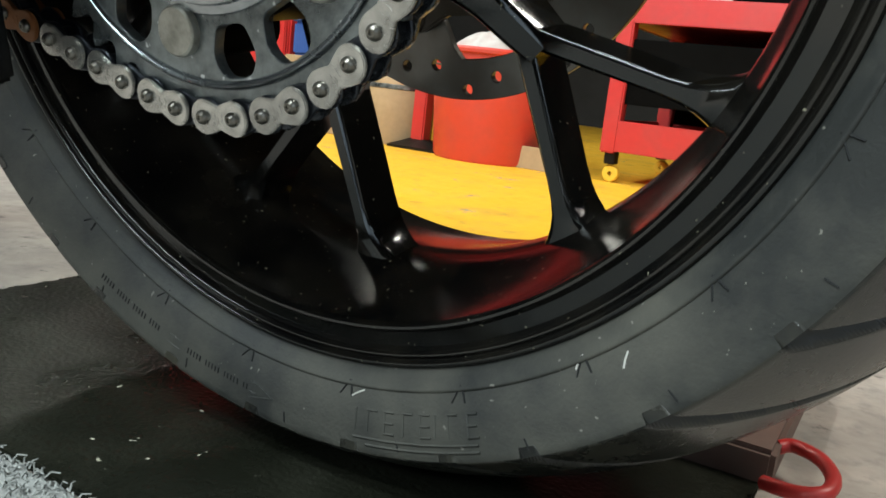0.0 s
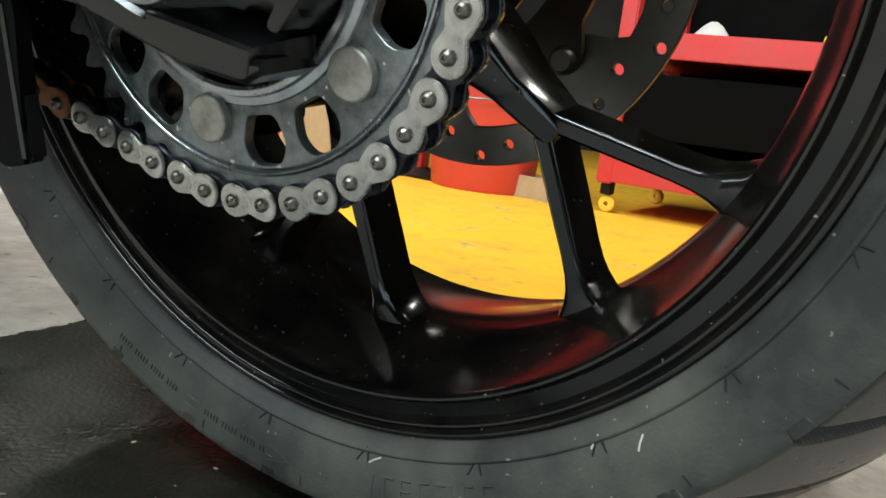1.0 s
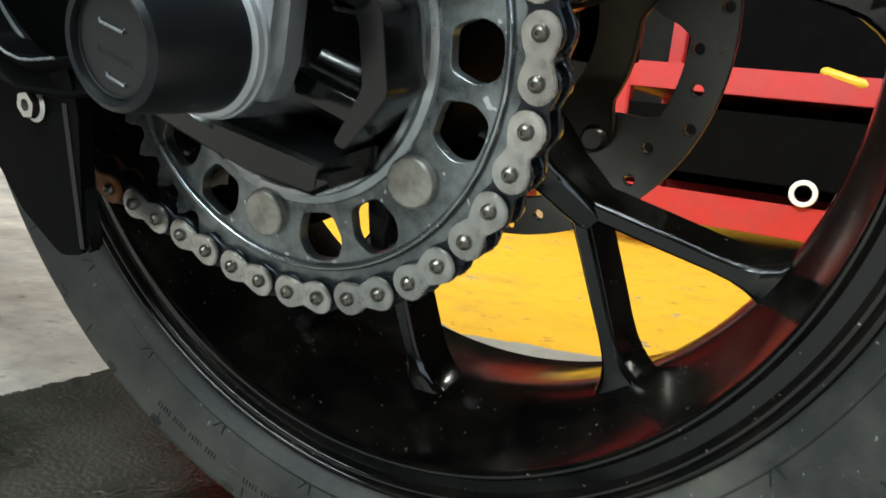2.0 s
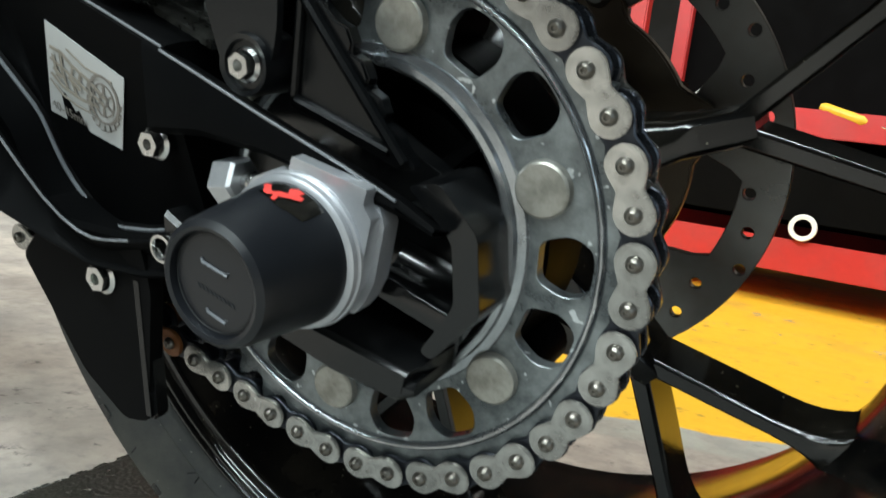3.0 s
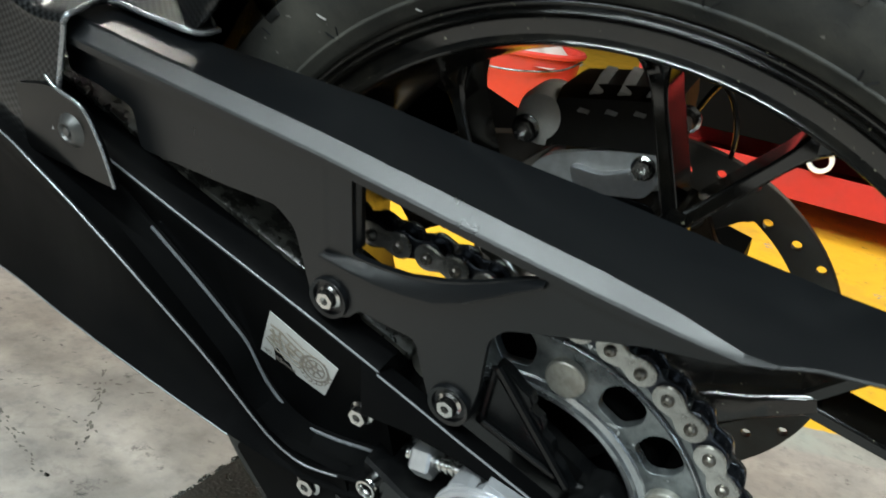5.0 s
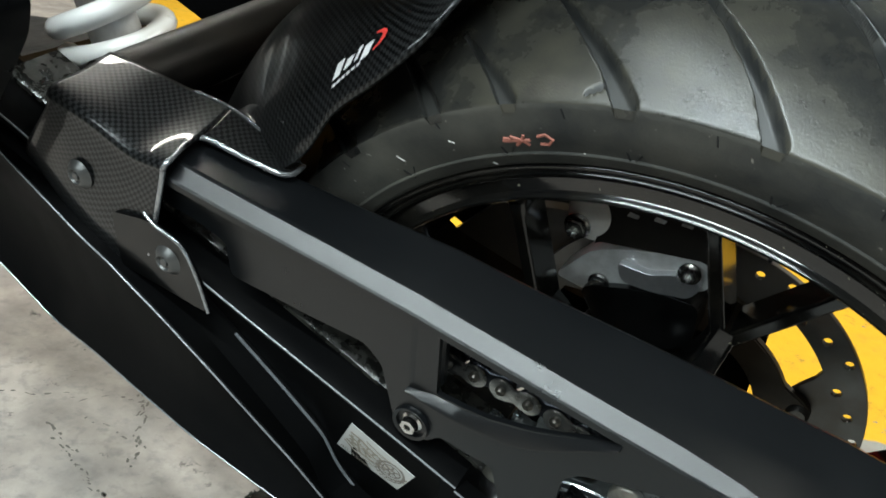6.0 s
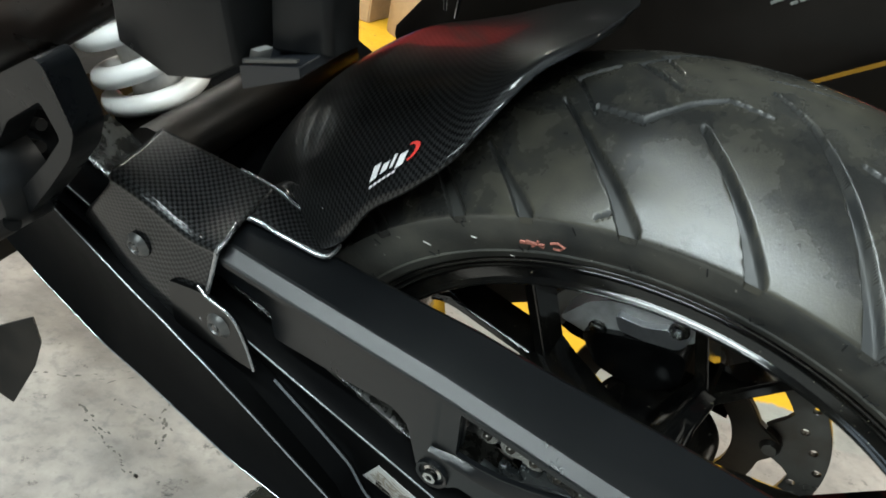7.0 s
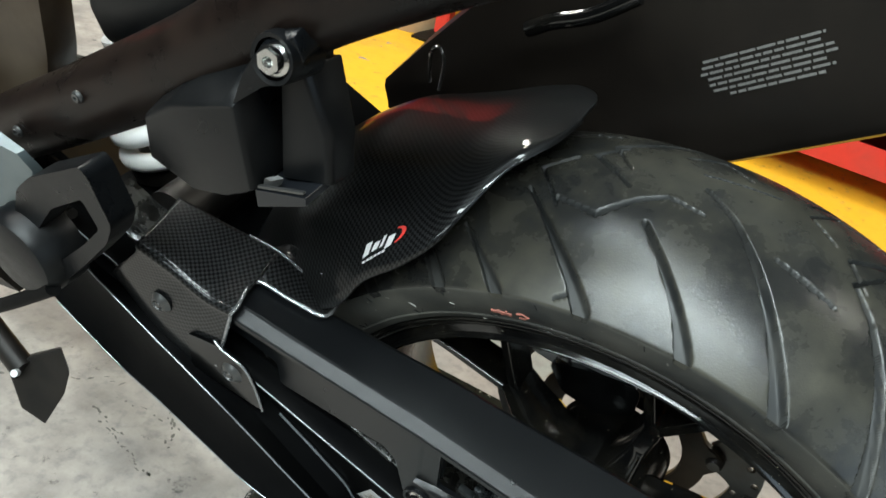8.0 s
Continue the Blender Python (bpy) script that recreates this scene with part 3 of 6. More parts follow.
bm = bmesh.new()
for k in range(24):
    a = -128 + k * 15
    ridge([(0.2450, a - 0.9), (0.2385, a + 0.3), (0.2450, a + 0.7)], 0.00045, 0.0004, bm)
    ridge([(0.2455, a + 0.75), (0.2390, a + 0.45)], 0.00045, 0.0004, bm)
    ridge([(0.2665, a + 7.1), (0.2615, a + 6.9)], 0.00045, 0.0004, bm)
tagged(part("sidewall_ticks", bm, RUBBERDARK, tyre), "", kind="stuff")
bm = bmesh.new()
for r, a0, a1 in ((0.2622, -81.6, -66.2), (0.2652, -80.0, -66.2)):
    ridge([(r, a0 + (a1 - a0) * i / 14) for i in range(15)], 0.0007, 0.0007, bm)
for k, (a, kind) in enumerate(((-81.4, 0), (-79.8, 1), (-77.6, 2), (-75.2, 1), (-73.0, 2), (-71.2, 0), (-69.6, 1), (-67.2, 2))):
    ridge([(0.2590, a), (0.2495, a + 0.1)], 0.0006, 0.0006, bm)
    if kind:
        ridge([(0.2495, a), (0.2496, a + 1.3)], 0.0006, 0.0006, bm)
    if kind == 2:
        ridge([(0.2543, a), (0.2543, a + 1.2)], 0.0006, 0.0006, bm)
        ridge([(0.2590, a), (0.2589, a + 1.3)], 0.0006, 0.0006, bm)
part("maker_mark", bm, RUBBER, tyre, "raised moulded bars")
bm = bmesh.new()
for r in (0.2555, 0.2600):
    ridge([(r, -109.6 + i * 0.5) for i in range(5)], 0.00045, 0.0004, bm)
    ridge([(r - 0.001, -96.4), (r - 0.001, -95.4)], 0.00045, 0.0004, bm)
ridge([(0.2535, -96.0), (0.2578, -92.9), (0.2620, -96.2)], 0.0006, 0.0005, bm)
tagged(part("rotation_arrow", bm, RUBBER, tyre), "", kind="stuff")
bm = bmesh.new()
for a0, n in ((-122.0, 22), (-106.4, 20)):
    for k in range(n):
        if k % 6 != 5:
            ridge([(0.2560, a0 + k * 0.5), (0.2588, a0 + 0.1 + k * 0.5)], 0.0004, 0.0004, bm)
tagged(part("moulded_bars", bm, RUBBERDARK, tyre), "", kind="stuff")
bm = bmesh.new()
for r, a, dr, da in ((0.2385, -52.6, 0.0040, -1.2), (0.2440, -48.0, 0.0045, -1.0), (0.2420, -80.6, 0.0030, -1.6), (0.2500, 126.3, 0.0045, 0.5), (0.2520, 118.2, 0.0020, 0.6), (0.2345, 114.6, 0.0018, 0.5), (0.2400, 102.5, 0.0014, 0.3)):
    ridge([(r, a), (r + dr * 0.5, a + da * 0.6), (r + dr, a + da)], 0.00045, 0.0002, bm)
tagged(part("scratch", bm, PALE, tyre), "", kind="stuff")
bm = bmesh.new()
for pts in (((0.2515, 110.9), (0.2490, 109.6), (0.2455, 109.0)), ((0.2520, 109.2), (0.2488, 109.6), (0.2458, 110.6)), ((0.2510, 107.6), (0.2520, 106.6), (0.2490, 105.9), (0.2458, 106.6), (0.2462, 107.6)), ((0.2492, 112.0), (0.2488, 108.6)), ((0.2508, 111.8), (0.2500, 110.9))):
    ridge([p for p in pts], 0.0009, 0.0, bm)
part("crayon_mark", bm, SALMON, tyre, "faded red crayon mark")

# sprocket, its carrier and rivets ------------------------------------
N_TEETH, PITCH, PIN0 = 42, 0.015875, 20.1
R_PIN = PITCH / 2 / math.sin(math.pi / N_TEETH)
Y_CHAIN = -0.1268


def sprocket_outline():
    pts = []
    for i in range(N_TEETH):
        c = PIN0 + i * 360 / N_TEETH
        half = 180 / N_TEETH
        for da, r in ((-0.96, R_PIN + 0.0042), (-0.62, R_PIN + 0.0006), (-0.48, R_PIN - 0.0024), (-0.25, R_PIN - 0.0046), (0, R_PIN - 0.0052),
                      (0.25, R_PIN - 0.0046), (0.48, R_PIN - 0.0024), (0.62, R_PIN + 0.0006), (0.96, R_PIN + 0.0042)):
            pts.append(polar(r, c + da * half))
    return pts


def slot(centre_deg, r0, r1, half, n=5):
    """A rounded opening between two radii, wider outside."""
    pts = [polar(r1, centre_deg - half * 0.62), polar(r1 + 0.0006, centre_deg), polar(r1, centre_deg + half * 0.62), polar((r0 + r1) / 2 + 0.002, centre_deg + half), polar(r0, centre_deg + half * 0.72),
           polar(r0 - 0.0003, centre_deg), polar(r0, centre_deg - half * 0.72), polar((r0 + r1) / 2 + 0.002, centre_deg - half)]
    return rounded(pts, 0.0045, 3)


RIV0 = 18.4
slots = [slot(RIV0 + 60 * k + d, 0.0716, 0.0910, 8.0) for k in range(6) for d in (20.0, 40.0)]
inner = [polar(0.0602, i * 3.0) for i in range(120)]
sprocket = part("sprocket", plate(sprocket_outline(), Y_CHAIN - 0.0028, Y_CHAIN + 0.0028, holes=[inner, *slots], bevel=0.0006, segments=1), STEEL, motorcycle, "grey steel rear sprocket with riveted carrier and oval openings")
part("sprocket_rim", lathe([(0.0922, Y_CHAIN - 0.0026), (0.0926, Y_CHAIN - 0.0040), (0.0934, Y_CHAIN - 0.0048), (0.0944, Y_CHAIN - 0.0050), (0.0952, Y_CHAIN - 0.0044), (0.0958, Y_CHAIN - 0.0026)], 168), RIMSTEEL, sprocket)
part("inner_rim", lathe([(0.0598, Y_CHAIN + 0.004), (0.0598, Y_CHAIN - 0.0058), (0.0612, Y_CHAIN - 0.0068), (0.0634, Y_CHAIN - 0.0066), (0.0642, Y_CHAIN - 0.0046), (0.0672, Y_CHAIN - 0.0040), (0.0680, Y_CHAIN - 0.0026)], 144), RIMSTEEL, sprocket, "bright worn inner lip of the sprocket")
for k in range(6):
    x, z = polar(0.0760, RIV0 + 60 * k)
    rv = part("rivet", lathe([(0.0001, -0.0040), (0.0090, -0.0040), (0.0098, -0.0034), (0.0101, -0.0018), (0.0102, 0.002)], 30, centre=(0, 0)), RIVET, sprocket)
    place(rv, x, Y_CHAIN - 0.0026, z, 0, 37 * k, 0)
carrier = part("sprocket_carrier", lathe([(0.0592, -0.1205), (0.0592, -0.082), (0.070, -0.080), (0.0725, -0.088), (0.0715, -0.1205)], 120, closed=True), SATIN, motorcycle)
for k in range(6):
    bm = bmesh.new()
    x, z = polar(0.0770, RIV0 + 60 * k)
    lathe([(0.0001, -0.1235), (0.0095, -0.1235), (0.011, -0.100), (0.011, -0.085), (0.0001, -0.085)], 20, centre=(x, z), bm=bm)
    part("boss", bm, SATIN, carrier)
part("drum", lathe([(0.0585, -0.096), (0.050, -0.098), (0.045, -0.110), (0.030, -0.112), (0.030, -0.098), (0.012, -0.098)], 72), SATIN, carrier)
for k in range(6):
    c = 40 + 60 * k
    bm = bmesh.new()
    spoke_bar((0.02, c), (0.059, c), 0.004, 0.003, 0.004, (-0.121, -0.116), (-0.095, -0.095), bm)
    part("rib", bm, SATIN, carrier)

# chain ------------------------------------------------------------------
LOW, TOP = 14, -9
pins = {k: Vector(polar(R_PIN, PIN0 - k * 360 / N_TEETH)) for k in range(TOP, LOW + 1)}
slope = 9.5
for k in range(LOW + 1, LOW + 31):
    slope = min(slope + 2.8, 17.2)
    pins[k] = pins[k - 1] + PITCH * Vector((-math.cos(radians(slope)), math.sin(radians(slope))))
for k in range(TOP - 1, TOP - 36, -1):
    rise = {-10: 14.0, -11: 10.0, -12: 5.5}.get(k, 4.2 if k > -16 else 6.5)
    pins[k] = pins[k + 1] + PITCH * Vector((-math.cos(radians(rise)), math.sin(radians(rise))))


def link_outline(rp, waist):
    pts = []
    for s in (-1, 1):
        for i in range(11):
            a = radians(-112 + 224 * i / 10) + (math.pi if s < 0 else 0)
            pts.append((s * PITCH / 2 + rp * math.cos(a), rp * math.sin(a)))
        pts.append((-0.0 if s < 0 else 0.0, -waist if s < 0 else waist))
    return pts


def outer_link_mesh():
    bm = bmesh.new()
    for y0, y1 in ((-0.0078, -0.0058), (0.0058, 0.0078)):
        plate(link_outline(0.0071, 0.0047), y0, y1, bm=bm, bevel=0.0008, segments=2)
    for x, z in ((-0.0016, 0.0010), (-0.0016, -0.0012), (0.0004, 0.0010), (0.0018, -0.0010)):
        box(x - 0.0006, x + 0.0006, -0.00795, -0.0077, z - 0.0009, z + 0.0009, 0, bm=bm)
    return bm


def inner_link_mesh():
    bm = bmesh.new()
    for y0, y1 in ((-0.0053, -0.0034), (0.0034, 0.0053)):
        plate(link_outline(0.0075, 0.0052), y0, y1, bm=bm, bevel=0.0005, segments=1)
    for s in (-1, 1):
        lathe([(0.0050, -0.0034), (0.0050, 0.0034)], 20, centre=(s * PITCH / 2, 0), bm=bm)
    return bm


def pin_mesh():
    return lathe([(0.0001, -0.0094), (0.0007, -0.0095), (0.0010, -0.0103), (0.0015, -0.0103), (0.0024, -0.0096), (0.0029, -0.0086), (0.0030, -0.0080), (0.0030, 0.0088), (0.0001, 0.0090)], 18, centre=(0, 0))


def meshed(name, bm, material):
    me = bpy.data.meshes.new(name)
    bmesh.ops.recalc_face_normals(bm, faces=bm.faces)
    bm.to_mesh(me)
    bm.free()
    me.materials.append(material)
    me.shade_smooth()
    me.set_sharp_from_angle(angle=radians(35))
    return me


drive_chain = thing("drive_chain", None, "nickel-plated roller drive chain with greasy rollers")
drive_chain.parent = motorcycle
OUTER, INNER, PINM = meshed("outer_link", outer_link_mesh(), LINK), meshed("inner_link", inner_link_mesh(), ROLLER), meshed("pin", pin_mesh(), PIN)
RUSTLINK = meshed("outer_link_rusty", outer_link_mesh(), RUSTY)
for k in range(TOP - 32, LOW + 13):
    a, b = pins[k], pins[k + 1]
    mid, d = (a + b) / 2, b - a
    turn = -math.degrees(math.atan2(d.y, d.x))
    outer = k % 2 == 0
    rusty = k == 20
    ob = part("outer_link" if outer else "inner_link", (RUSTLINK if rusty else OUTER) if outer else INNER, LINK, drive_chain, "rust-brown link" if rusty else "")
    place(ob, mid.x, Y_CHAIN, mid.y, 0, turn, 0)
    if outer:
        for s in (-1, 1):
            pn = part("pin", PINM, PIN, ob)
            place(pn, s * PITCH / 2, 0, 0)

# brake disc and caliper ------------------------------------------------------
Y_DISC = 0.056
holes = []
for k in range(12):
    for i, r in enumerate((0.1105, 0.1225, 0.1165)):
        x, z = polar(r, -6 + k * 30 + (0, 10.5, 20)[i])
        holes.append(ring_of(0.0032, 10, (x, z)))
disc_in = [polar(0.1055 - 0.0235 * min(1.0, max(0.0, (17 - abs((i * 3.0 - 15 + 30) % 60 - 30)) / 7)), i * 3.0) for i in range(120)]
brake_disc = part("brake_disc", plate([polar(0.1285, i * 3.0) for i in range(120)], Y_DISC - 0.0025, Y_DISC + 0.0025, holes=[disc_in, *holes], bevel=0.0004, segments=1), DISC, motorcycle, "worn drilled steel brake disc")
bell_out = []
for i in range(120):
    a = i * 3.0
    bell_out.append(polar(0.081 + 0.014 * max(0, math.cos(radians((a - 15) * 6))) ** 1.5, a))
part("disc_carrier", plate(bell_out, Y_DISC - 0.010, Y_DISC - 0.003, holes=[[polar(0.0585, i * 6) for i in range(60)]], bevel=0.0012), FRAMEBROWN, brake_disc, "brown-grey disc carrier")
for k in range(6):
    x, z = polar(0.0870, 15 + 60 * k)
    rv = part("disc_bolt", lathe([(0.0001, -0.004), (0.0055, -0.004), (0.0075, -0.001), (0.008, 0.002)], 24, centre=(0, 0)), DISC, brake_disc)
    place(rv, x, Y_DISC - 0.010, z)

caliper = part("brake_caliper", plate(rounded([(-0.094, 0.392), (-0.072, 0.421), (-0.055, 0.429), (-0.006, 0.4435), (0.010, 0.436), (0.006, 0.420), (-0.020, 0.413), (-0.048, 0.402), (-0.068, 0.388)], 0.006), 0.024, 0.046, bevel=0.003), GREYCAST, motorcycle, "dusty grey rear brake caliper")
part("caliper_cover", plate(rounded([(-0.052, 0.4235), (-0.030, 0.4225), (-0.004, 0.4335), (0.004, 0.4260), (-0.002, 0.4150), (-0.026, 0.4105), (-0.046, 0.4100)], 0.005), 0.0175, 0.025, bevel=0.002), ALU, caliper)
part("caliper_piston_housing", plate(rounded([(-0.074, 0.394), (-0.048, 0.404), (-0.020, 0.412), (0.006, 0.412), (0.008, 0.380), (-0.020, 0.360), (-0.055, 0.366)], 0.008), 0.018, 0.047, bevel=0.007, segments=4), FORKPAINT, caliper)
part("pad_plate", plate(rounded([(-0.060, 0.425), (-0.058, 0.434), (-0.002, 0.447), (0.006, 0.438)], 0.002), 0.030, 0.040, bevel=0.001), OCHRE, caliper, "rusty tan brake pad plate")
bridge = part("caliper_bridge", loft([[(x0, 0.022, z0), (x0 + 0.002, 0.026, z0 + 0.030), (x0 + 0.001, 0.036, z0 + 0.036), (x0 - 0.002, 0.078, z0 + 0.034), (x0 - 0.003, 0.090, z0 + 0.022), (x0 - 0.003, 0.090, z0 - 0.02), (x0, 0.062, z0)] for x0, z0 in ((-0.070, 0.4290), (-0.066, 0.4315), (-0.036, 0.4370), (-0.002, 0.4425), (0.004, 0.4410))]), DARKSTEEL, caliper, angle=30)
for x in (-0.050, -0.033, -0.016):
    part("bridge_rib", loft([[(x + d, 0.024, 0.4555 + 0.17 * (x + 0.05)), (x + d + 0.005, 0.030, 0.4685 + 0.17 * (x + 0.05)), (x + d + 0.004, 0.046, 0.4745 + 0.17 * (x + 0.05)), (x + d - 0.002, 0.076, 0.4705 + 0.17 * (x + 0.05)), (x + d - 0.002, 0.076, 0.4605 + 0.17 * (x + 0.05)), (x + d, 0.040, 0.4605 + 0.17 * (x + 0.05))] for d in (-0.0035, 0.0035)]), GREYCAST, bridge, angle=30)
place(part("caliper_bolt", screw_head(0.0056, 0.005), CHROME, caliper), -0.0620, 0.024, 0.3985)
place(part("caliper_bolt", screw_head(0.0056, 0.005), CHROME, caliper), -0.0056, 0.0175, 0.4345)
place(part("caliper_bolt", screw_head(0.0062, 0.012), CHROME, caliper), 0.0100, 0.030, 0.4650)
place(part("pad_pin_cover", lathe([(0.0001, -0.010), (0.010, -0.009), (0.0165, -0.004), (0.019, 0.004), (0.019, 0.022), (0.001, 0.024)], 32, centre=(0, 0)), PALEBOOT, caliper, "pale round end cover"), -0.0765, 0.030, 0.4440)
place(part("pad_pin", screw_head(0.0068, 0.007), CHROME, caliper), -0.0830, 0.0200, 0.4390)
part("sensor_cable", tube(spline([(0.004, 0.07, 0.452), (0.018, 0.056, 0.4790), (0.0255, 0.050, 0.4790), (0.0310, 0.050, 0.4700), (0.0352, 0.050, 0.4546), (0.034, 0.058, 0.43)], 6), 0.0016, 8), CAP, caliper)

# swingarm ---------------------------------------------------------------------


def curve(table, x):
    return float(np.interp(x, [p[0] for p in table], [p[1] for p in table]))


ARM_TOP = [(-0.62, 0.590), (-0.30, 0.464), (-0.20, 0.427), (-0.15, 0.409), (-0.10, 0.391), (-0.05, 0.372), (0.0, 0.353)]
ARM_RIB = [(-0.62, 0.560), (-0.30, 0.450), (-0.262, 0.428), (-0.222, 0.3975), (-0.194, 0.3715), (-0.1665, 0.3410), (-0.158, 0.3190), (-0.150, 0.3072), (-0.138, 0.2965), (-0.1262, 0.2932), (-0.105, 0.2955), (-0.084, 0.3004), (-0.06, 0.309)]
ARM_RIB_Y = [(-0.62, -0.155), (-0.222, -0.152), (-0.193, -0.149), (-0.1665, -0.145), (-0.150, -0.142), (-0.126, -0.141), (-0.084, -0.142), (-0.06, -0.150)]
ARM_WAIST = [(-0.62, 0.585), (-0.40, 0.498), (-0.3105, 0.4500), (-0.2842, 0.4440), (-0.2486, 0.4235), (-0.2037, 0.3942), (-0.1595, 0.3585), (-0.1390, 0.3320), (-0.1280, 0.3140), (-0.1186, 0.3040), (-0.108, 0.2990), (-0.083, 0.3020), (-0.06, 0.306)]
ARM_WAIST_Y = [(-0.62, -0.172), (-0.40, -0.178), (-0.3105, -0.182), (-0.28, -0.186), (-0.20, -0.187), (-0.16, -0.185), (-0.139, -0.181), (-0.118, -0.174), (-0.083, -0.170), (-0.06, -0.168)]
ARM_BOTTOM = [(-0.62, 0.42), (-0.508, 0.350), (-0.420, 0.3120), (-0.360, 0.3170), (-0.308, 0.3175), (-0.244, 0.3240), (-0.200, 0.3150), (-0.1525, 0.3070), (-0.132, 0.2960), (-0.112, 0.2870), (-0.085, 0.2860), (-0.06, 0.290)]
ARM_BOTTOM_Y = [(-0.62, -0.130), (-0.508, -0.140), (-0.42, -0.147), (-0.308, -0.168), (-0.244, -0.182), (-0.152, -0.183), (-0.118, -0.173), (-0.083, -0.168), (-0.06, -0.166)]
TOP_Y, RIB_Y = -0.165, -0.143


def arm_section(x):
    zt, zr, zw, zb, yw, yr, yb = (curve(c, x) for c in (ARM_TOP, ARM_RIB, ARM_WAIST, ARM_BOTTOM, ARM_WAIST_Y, ARM_RIB_Y, ARM_BOTTOM_Y))
    zw = max(zw, zb + 0.004)
    zi = zb * 0.45 + zw * 0.55
    dip = min(0.020, 0.30 * (zw - zb))
    pts = [(-0.124, zt + 0.001), (TOP_Y + 0.010, zt + 0.001), (TOP_Y + 0.002, zt), (TOP_Y, zt - 0.0018), (TOP_Y + 0.0008, zt - 0.006), (yr, zr + 0.0022), (yr - 0.0012, zr + 0.0006), (yr - 0.0024, zr - 0.0006),
           ((yr * 0.55 + yw * 0.45), zr * 0.45 + zw * 0.55 - 0.001 if zw < zr else zr - 0.004), (yw + 0.0016, zw + 0.0004), (yw, zw - 0.0006), (yw + 0.0008, zw - 0.0024),
           ((yw + yb) / 2 + dip * 0.75, zi + 0.25 * (zw - zi)), ((yw + yb) / 2 + dip, zi), (yb + dip * 0.55, zb + 0.3 * (zi - zb)), (yb + 0.0008, zb + 0.002), (yb, zb + 0.0006), (yb + 0.0016, zb - 0.001), (-0.128, zb + 0.002)]
    return [(x, y, z) for y, z in pts]


stations = [-0.60, -0.56, -0.52, -0.48, -0.45, -0.42, -0.39, -0.36, -0.33, -0.308, -0.29, -0.27, -0.255, -0.24, -0.225, -0.212, -0.20, -0.19, -0.18, -0.172, -0.166, -0.162, -0.158, -0.154, -0.150, -0.144, -0.138, -0.132, -0.126, -0.120, -0.112, -0.105, -0.095, -0.085, -0.075, -0.066]
swingarm = part("swingarm", loft([arm_section(x) for x in stations]), SATIN, motorcycle, "black satin swingarm with a ribbed flank and an axle fork", angle=40)
# fork end round the axle: upper bar, end wall, lower bar and a back web
part("fork_upper", loft([[(x, y, z) for y, z in ((-0.166, z1 - 0.003), (-0.1645, z1 - 0.0005), (-0.152, z1 - 0.006), (-0.152, z0), (-0.163, z0), (-0.166, z0 + 0.003))] for x, z0, z1 in
     ((-0.075, 0.345, 0.3815), (-0.05, 0.347, 0.372), (-0.02, 0.344, 0.3600), (0.016, 0.336, 0.3465), (0.036, 0.331, 0.338), (0.050, 0.326, 0.3305))]), SATIN, swingarm)
part("fork_end", plate(rounded([(0.034, 0.3395), (0.046, 0.3425), (0.0610, 0.3270), (0.0630, 0.2990), (0.0450, 0.2790), (0.0400, 0.2810), (0.0530, 0.3010), (0.0515, 0.3230), (0.0420, 0.3330)], 0.003), -0.1560, -0.1260, bevel=0.0014), FORKPAINT, swingarm)
part("fork_lower", loft([[(x, y, z) for y, z in ((-0.162, z1 - 0.002), (-0.160, z1), (-0.126, z1), (-0.126, z0), (-0.160, z0), (-0.162, z0 + 0.002))] for x, z0, z1 in
     ((-0.075, 0.288, 0.314), (-0.05, 0.284, 0.300), (-0.02, 0.274, 0.286), (0.006, 0.266, 0.277), (0.034, 0.262, 0.271), (0.042, 0.266, 0.271))]), FORKPAINT, swingarm)
part("fork_web", plate(rounded([(-0.08, 0.38), (0.0, 0.358), (0.040, 0.335), (0.050, 0.325), (0.050, 0.290), (0.036, 0.272), (-0.02, 0.276), (-0.08, 0.295)], 0.006), -0.132, -0.1225, bevel=0.001), FORKPAINT, swingarm)
part("fork_ledge", loft([[(x0, y, z - 0.33 * (x0 - 0.027)), (x1, y, z - 0.33 * (x1 - 0.027)), (x1, y + 0.001, z - 0.33 * (x1 - 0.027) - 0.009), (x0, y + 0.001, z - 0.33 * (x0 - 0.027) - 0.009)] for x0, x1, y, z in
     ((0.019, 0.0525, -0.1508, 0.3014), (0.019, 0.0525, -0.1500, 0.3022), (0.019, 0.0520, -0.1465, 0.3016), (0.019, 0.0515, -0.1420, 0.3020), (0.019, 0.0510, -0.1380, 0.3036), (0.019, 0.0505, -0.1345, 0.3062), (0.019, 0.0500, -0.1325, 0.3100))]), FORKPAINT, swingarm, "scooped black ledge inside the fork", angle=60)
part("fork_foot", loft([[(x0, y, z - 0.20 * (x0 - 0.037)), (x1, y, z - 0.20 * (x1 - 0.037)), (x1 - 0.002, y, z - 0.20 * (x1 - 0.037) - 0.008), (x0, y, z - 0.20 * (x0 - 0.037) - 0.009)] for x0, x1, y, z in
     ((-0.010, 0.0385, -0.1625, 0.2738), (-0.010, 0.0392, -0.1615, 0.2750), (-0.008, 0.0400, -0.1600, 0.2756), (0.0, 0.0425, -0.1490, 0.2776), (0.006, 0.0450, -0.1370, 0.2792), (0.006, 0.0450, -0.1355, 0.2786))]), FORKPAINT, swingarm, angle=30)
part("fork_rib", loft([[(0.0300, y, z + 0.0035), (0.0470, y, z + 0.0015), (0.0470, y, z - 0.002), (0.0300, y, z)] for y, z in ((-0.150, 0.3255), (-0.147, 0.3275), (-0.133, 0.3290))]), FORKPAINT, swingarm)


